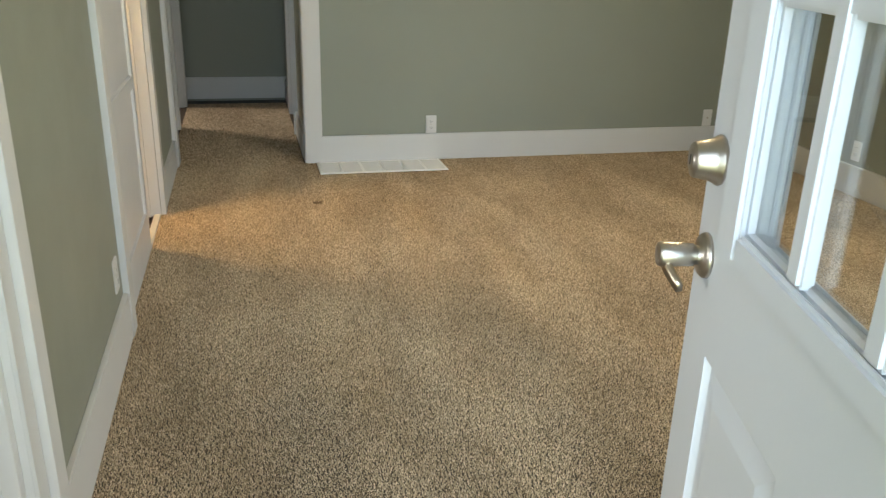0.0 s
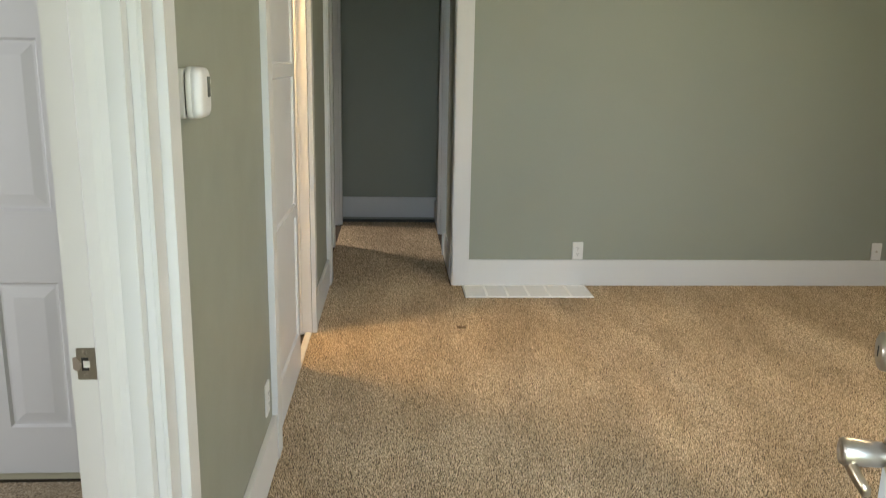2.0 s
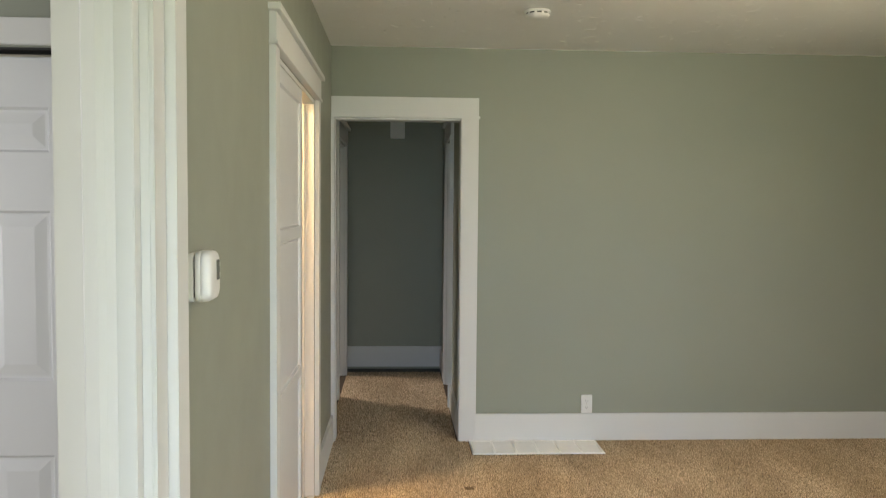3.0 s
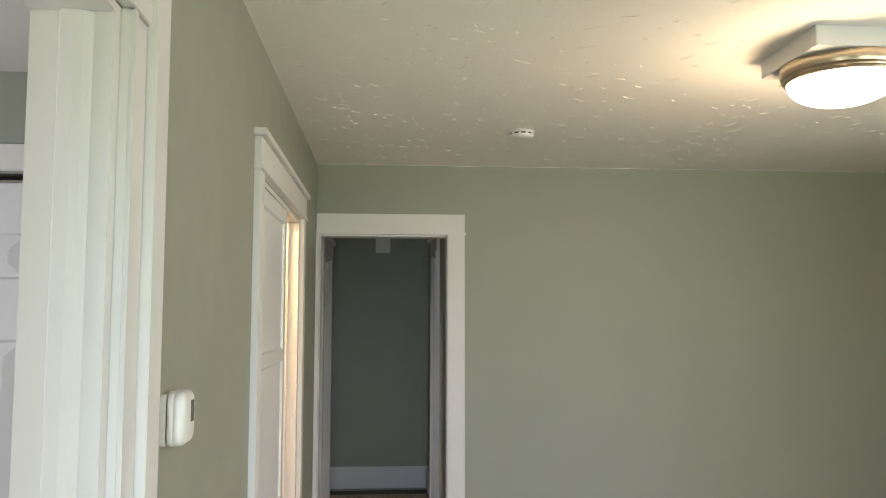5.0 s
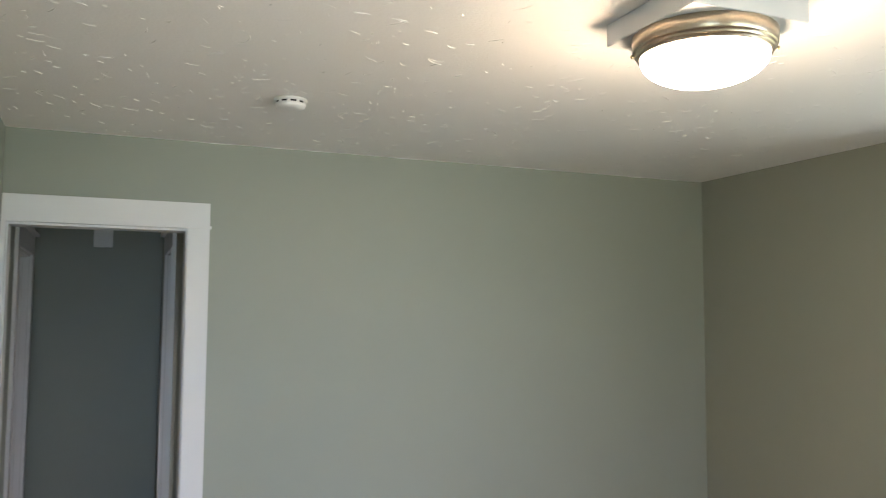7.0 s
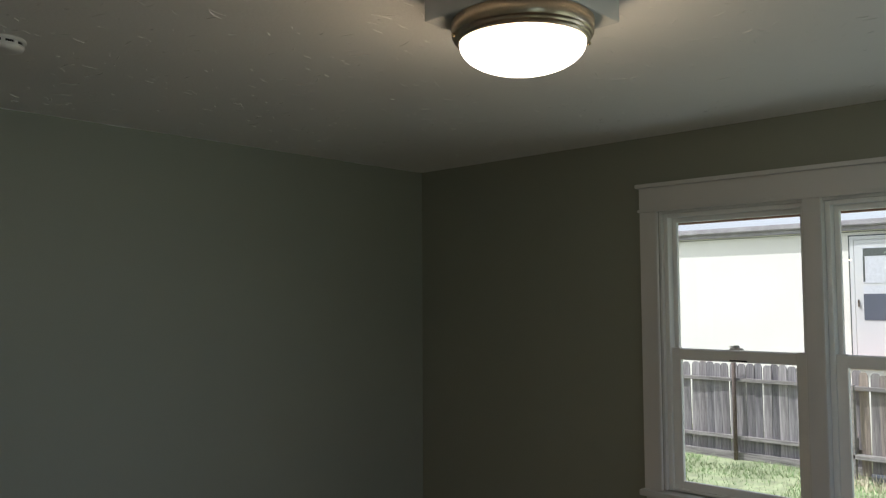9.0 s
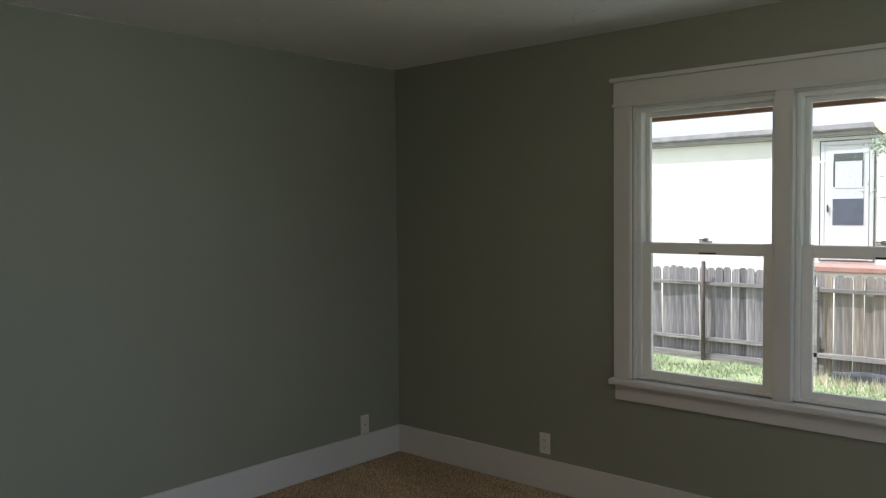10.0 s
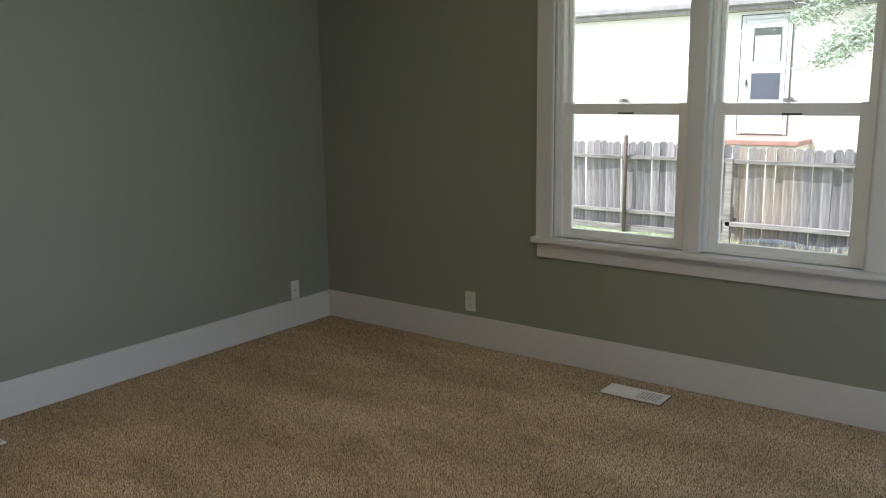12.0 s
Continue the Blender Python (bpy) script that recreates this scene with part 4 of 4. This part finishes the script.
# Dark strips stand in for the shadow gap round the door frame.
part("frame_gap_shadow", boxes((NX - 0.02, NX - 0.003, -0.118, -0.101, 0.64, 2.69), (NX - 0.02, NX - 0.003, 0.731, 0.751, 0.64, 2.69), (NX - 0.02, NX - 0.003, -0.101, 0.731, 2.671, 2.69), (NX - 0.02, NX - 0.003, -0.101, 0.731, 0.64, 0.658)), DARK_GREY, nd)
part("upper_pane", boxes((NX - 0.036, NX - 0.031, 0.05, 0.53, 1.88, 2.48)), CURTAIN, nd, "glass with pale curtain")
part("valance", boxes((NX - 0.038, NX - 0.0365, 0.06, 0.52, 2.33, 2.46), (NX - 0.038, NX - 0.0365, 0.495, 0.525, 1.90, 2.329), (NX - 0.038, NX - 0.0365, 0.055, 0.075, 1.90, 2.329)), DARK_GREY, nd)
part("lower_pane", boxes((NX - 0.036, NX - 0.031, 0.05, 0.53, 1.26, 1.83)), PANE_BLUE, nd, "blue grey lower glass")
part("curtain_foot", boxes((NX - 0.038, NX - 0.0365, 0.05, 0.53, 1.70, 1.83)), CURTAIN, nd)
part("handle", boxes((NX - 0.07, NX - 0.031, 0.60, 0.615, 1.48, 1.60), bevel=0.004), RUST, nd)
part("step", boxes((NX - 0.9, NX - 0.002, -0.53, 0.85, 0.52, 0.60), bevel=0.01), REDBROWN, nb, "red brown step")
part("step_base", boxes((NX - 0.85, NX - 0.003, -0.48, 0.80, GZ, 0.519)), STUCCO, nb)

# our own eave above the window
eave = thing("roof_eave", "red brown painted eave board above window", "eave")
part("fascia", boxes((4.68, 4.72, -7, 3, 2.076, 2.32), bevel=0.004), REDBROWN, eave)
part("soffit", boxes((W + RT + 0.002, 4.68, -7, 3, 2.33, 2.35)), REDBROWN, eave)
part("roof", boxes((-4, 4.74, -5.6, 3, 2.62, 2.7)), FASCIA, eave)


def tube(bm, pts, radii, seg=8):
    prev = None
    for i, (p, r) in enumerate(zip(pts, radii)):
        dirn = (pts[min(i + 1, len(pts) - 1)] - pts[max(i - 1, 0)]).normalized()
        q = Vector((0, 0, 1)).rotation_difference(dirn)
        ring = [bm.verts.new(p + q @ Vector((r * math.cos(2 * math.pi * k / seg), r * math.sin(2 * math.pi * k / seg), 0))) for k in range(seg)]
        if prev:
            for k in range(seg):
                bm.faces.new((prev[k], prev[(k + 1) % seg], ring[(k + 1) % seg], ring[k]))
        prev = ring


def conifer(x, y, height, reach):
    """Trunk, drooping limbs, and needle sprays."""
    rnd = random.Random(21)
    t = thing("conifer_tree", "pale green conifer with drooping limbs", "tree")
    bm = bmesh.new()
    base = Vector((x, y, GZ))
    tube(bm, [base + Vector((0.03 * math.sin(i), 0.03 * math.cos(i * 1.3), height * i / 8)) for i in range(9)], [0.16 * (1 - i / 9) + 0.02 for i in range(9)], 10)
    v, f = [], []
    for k in range(34):
        z0 = 2.9 + (height - 3.2) * k / 34
        an = k * 2.4 + rnd.uniform(-0.3, 0.3)
        ln = reach * (1 - 0.75 * k / 34) * rnd.uniform(0.75, 1.1)
        pts = [base + Vector((math.cos(an) * ln * u, math.sin(an) * ln * u, z0 + 0.25 * u - 0.75 * u * u)) for u in (0, 0.25, 0.5, 0.75, 1)]
        tube(bm, pts, [0.035, 0.028, 0.02, 0.013, 0.005], 6)
        for _ in range(2100):
            u = rnd.uniform(0.15, 1.0) ** 0.8
            s = u * 4
            i = min(3, int(s))
            c = pts[i].lerp(pts[i + 1], s - i) + Vector((rnd.gauss(0, 0.13), rnd.gauss(0, 0.13), rnd.gauss(-0.03, 0.08)))
            dr = Vector((rnd.gauss(0, 1), rnd.gauss(0, 1), rnd.gauss(-0.2, 0.6))).normalized() * rnd.uniform(0.05, 0.13)
            sd = dr.cross(Vector((rnd.gauss(0, 1), rnd.gauss(0, 1), rnd.gauss(0, 1)))).normalized() * 0.010
            n = len(v)
            v += [c - sd, c + sd, c + dr]
            f.append((n, n + 1, n + 2))
    part("trunk", bm, BARK, t)
    me = bpy.data.meshes.new("crown")
    me.from_pydata([tuple(p) for p in v], [], f)
    me.materials.append(NEEDLE)
    cr = new("crown", me)
    cr.parent = t
    return t


conifer(12.9, -2.5, 7.5, 2.1)


# ---- carpet pile ----
def pile(name, x0, x1, y0, y1, step, label, seed, clear=()):
    """Short leaning tufts, one small cone each; the lean drifts in vacuum-cleaner strokes."""
    rng = np.random.default_rng(seed)
    nx, ny = int((x1 - x0) / step), int((y1 - y0) / step)
    gx, gy = np.meshgrid(np.arange(nx), np.arange(ny))
    px = x0 + (gx.ravel() + 0.5 + rng.uniform(-0.45, 0.45, nx * ny)) * step
    py = y0 + (gy.ravel() + 0.5 + rng.uniform(-0.45, 0.45, nx * ny)) * step
    keep = np.ones(px.size, bool)
    for a0, a1, b0, b1 in clear:
        keep &= ~((px > a0) & (px < a1) & (py > b0) & (py < b1))
    px, py = px[keep], py[keep]
    n = px.size
    high = rng.uniform(0.0058, 0.0092, n)
    stroke = np.sin(px * 17 + np.sin(py * 1.7) * 1.3) * 0.6 + np.sin(px * 7.3 + py * 2.1 + 1.0) * 0.7
    lean_x = rng.normal(0, 0.0022, n) + 0.0006 * np.sin(py * 5 + px * 3)
    lean_y = rng.normal(0, 0.0022, n) + 0.0016 * stroke * (0.4 + 0.6 * np.sin(py * 0.9 + px * 2.0) ** 2)
    for _ in range(int(7 * (x1 - x0) * (y1 - y0) * 1.4) if n > 100000 else 0):   # thin strokes left by the vacuum cleaner
        cx, cy, half = rng.uniform(x0, x1), rng.uniform(y0, y1), rng.uniform(0.12, 0.45)
        slant, wide = rng.normal(0.12, 0.25), rng.uniform(0.005, 0.011)
        on = (np.abs(py - cy) < half) & (np.abs(px - cx - slant * (py - cy) + 0.01 * np.sin(py * 9 + cx)) < wide) & (rng.random(n) < 0.8)
        high[on] *= 1.34
        lean_y[on] -= 0.004
    r = step * rng.uniform(0.44, 0.62, n)
    a = rng.uniform(0, 6.28, n)
    v = np.empty((n, 4, 3), np.float32)
    for k in range(3):
        v[:, k, 0] = px + r * np.cos(a + k * 2.0944)
        v[:, k, 1] = py + r * np.sin(a + k * 2.0944)
        v[:, k, 2] = -0.001
    v[:, 3, 0], v[:, 3, 1], v[:, 3, 2] = px + lean_x, py + lean_y, high
    idx = (np.arange(n) * 4)[:, None, None] + np.array([[0, 1, 3], [1, 2, 3], [2, 0, 3]])[None]
    me = bpy.data.meshes.new(name)
    me.vertices.add(n * 4)
    me.vertices.foreach_set("co", v.ravel())
    me.loops.add(n * 9)
    me.loops.foreach_set("vertex_index", idx.ravel().astype(np.int32))
    me.polygons.add(n * 3)
    me.polygons.foreach_set("loop_start", (np.arange(n * 3) * 3).astype(np.int32))
    me.update(calc_edges=True)
    me.materials.append(TUFT)
    return tagged(new(name, me), label, "carpet pile", kind="stuff")


pile("carpet_pile", -0.004, W - BT - 0.001, -4.15, -0.021, 0.0056, "tan speckled cut pile with faint vacuum strokes", 1,
     ((3.655, 3.801, -2.429, -2.115), (0.865, 1.678, -0.31, 0.0), (0.776, 0.824, -0.892, -0.848)))
pile("entrance_carpet_pile", BT + 0.001, W - BT - 0.001, FRONT + 0.02, -4.15, 0.0085, "tan cut pile inside the entrance", 3)
pile("hall_carpet_pile", HX0 + 0.02, HX1 - 0.02, -0.022, 2.12, 0.0085, "tan cut pile along the hall", 2)

STAIN = plain("dark_stain_fibres", (0.20, 0.14, 0.085), 0.95, 0, 0.3, 80)
spot = pile("carpet_stain", 0.772, 0.828, -0.895, -0.845, 0.0075, "small dark stain in the tan carpet", 4)
spot.data.materials[0] = STAIN
spot.location.z = 0.0012
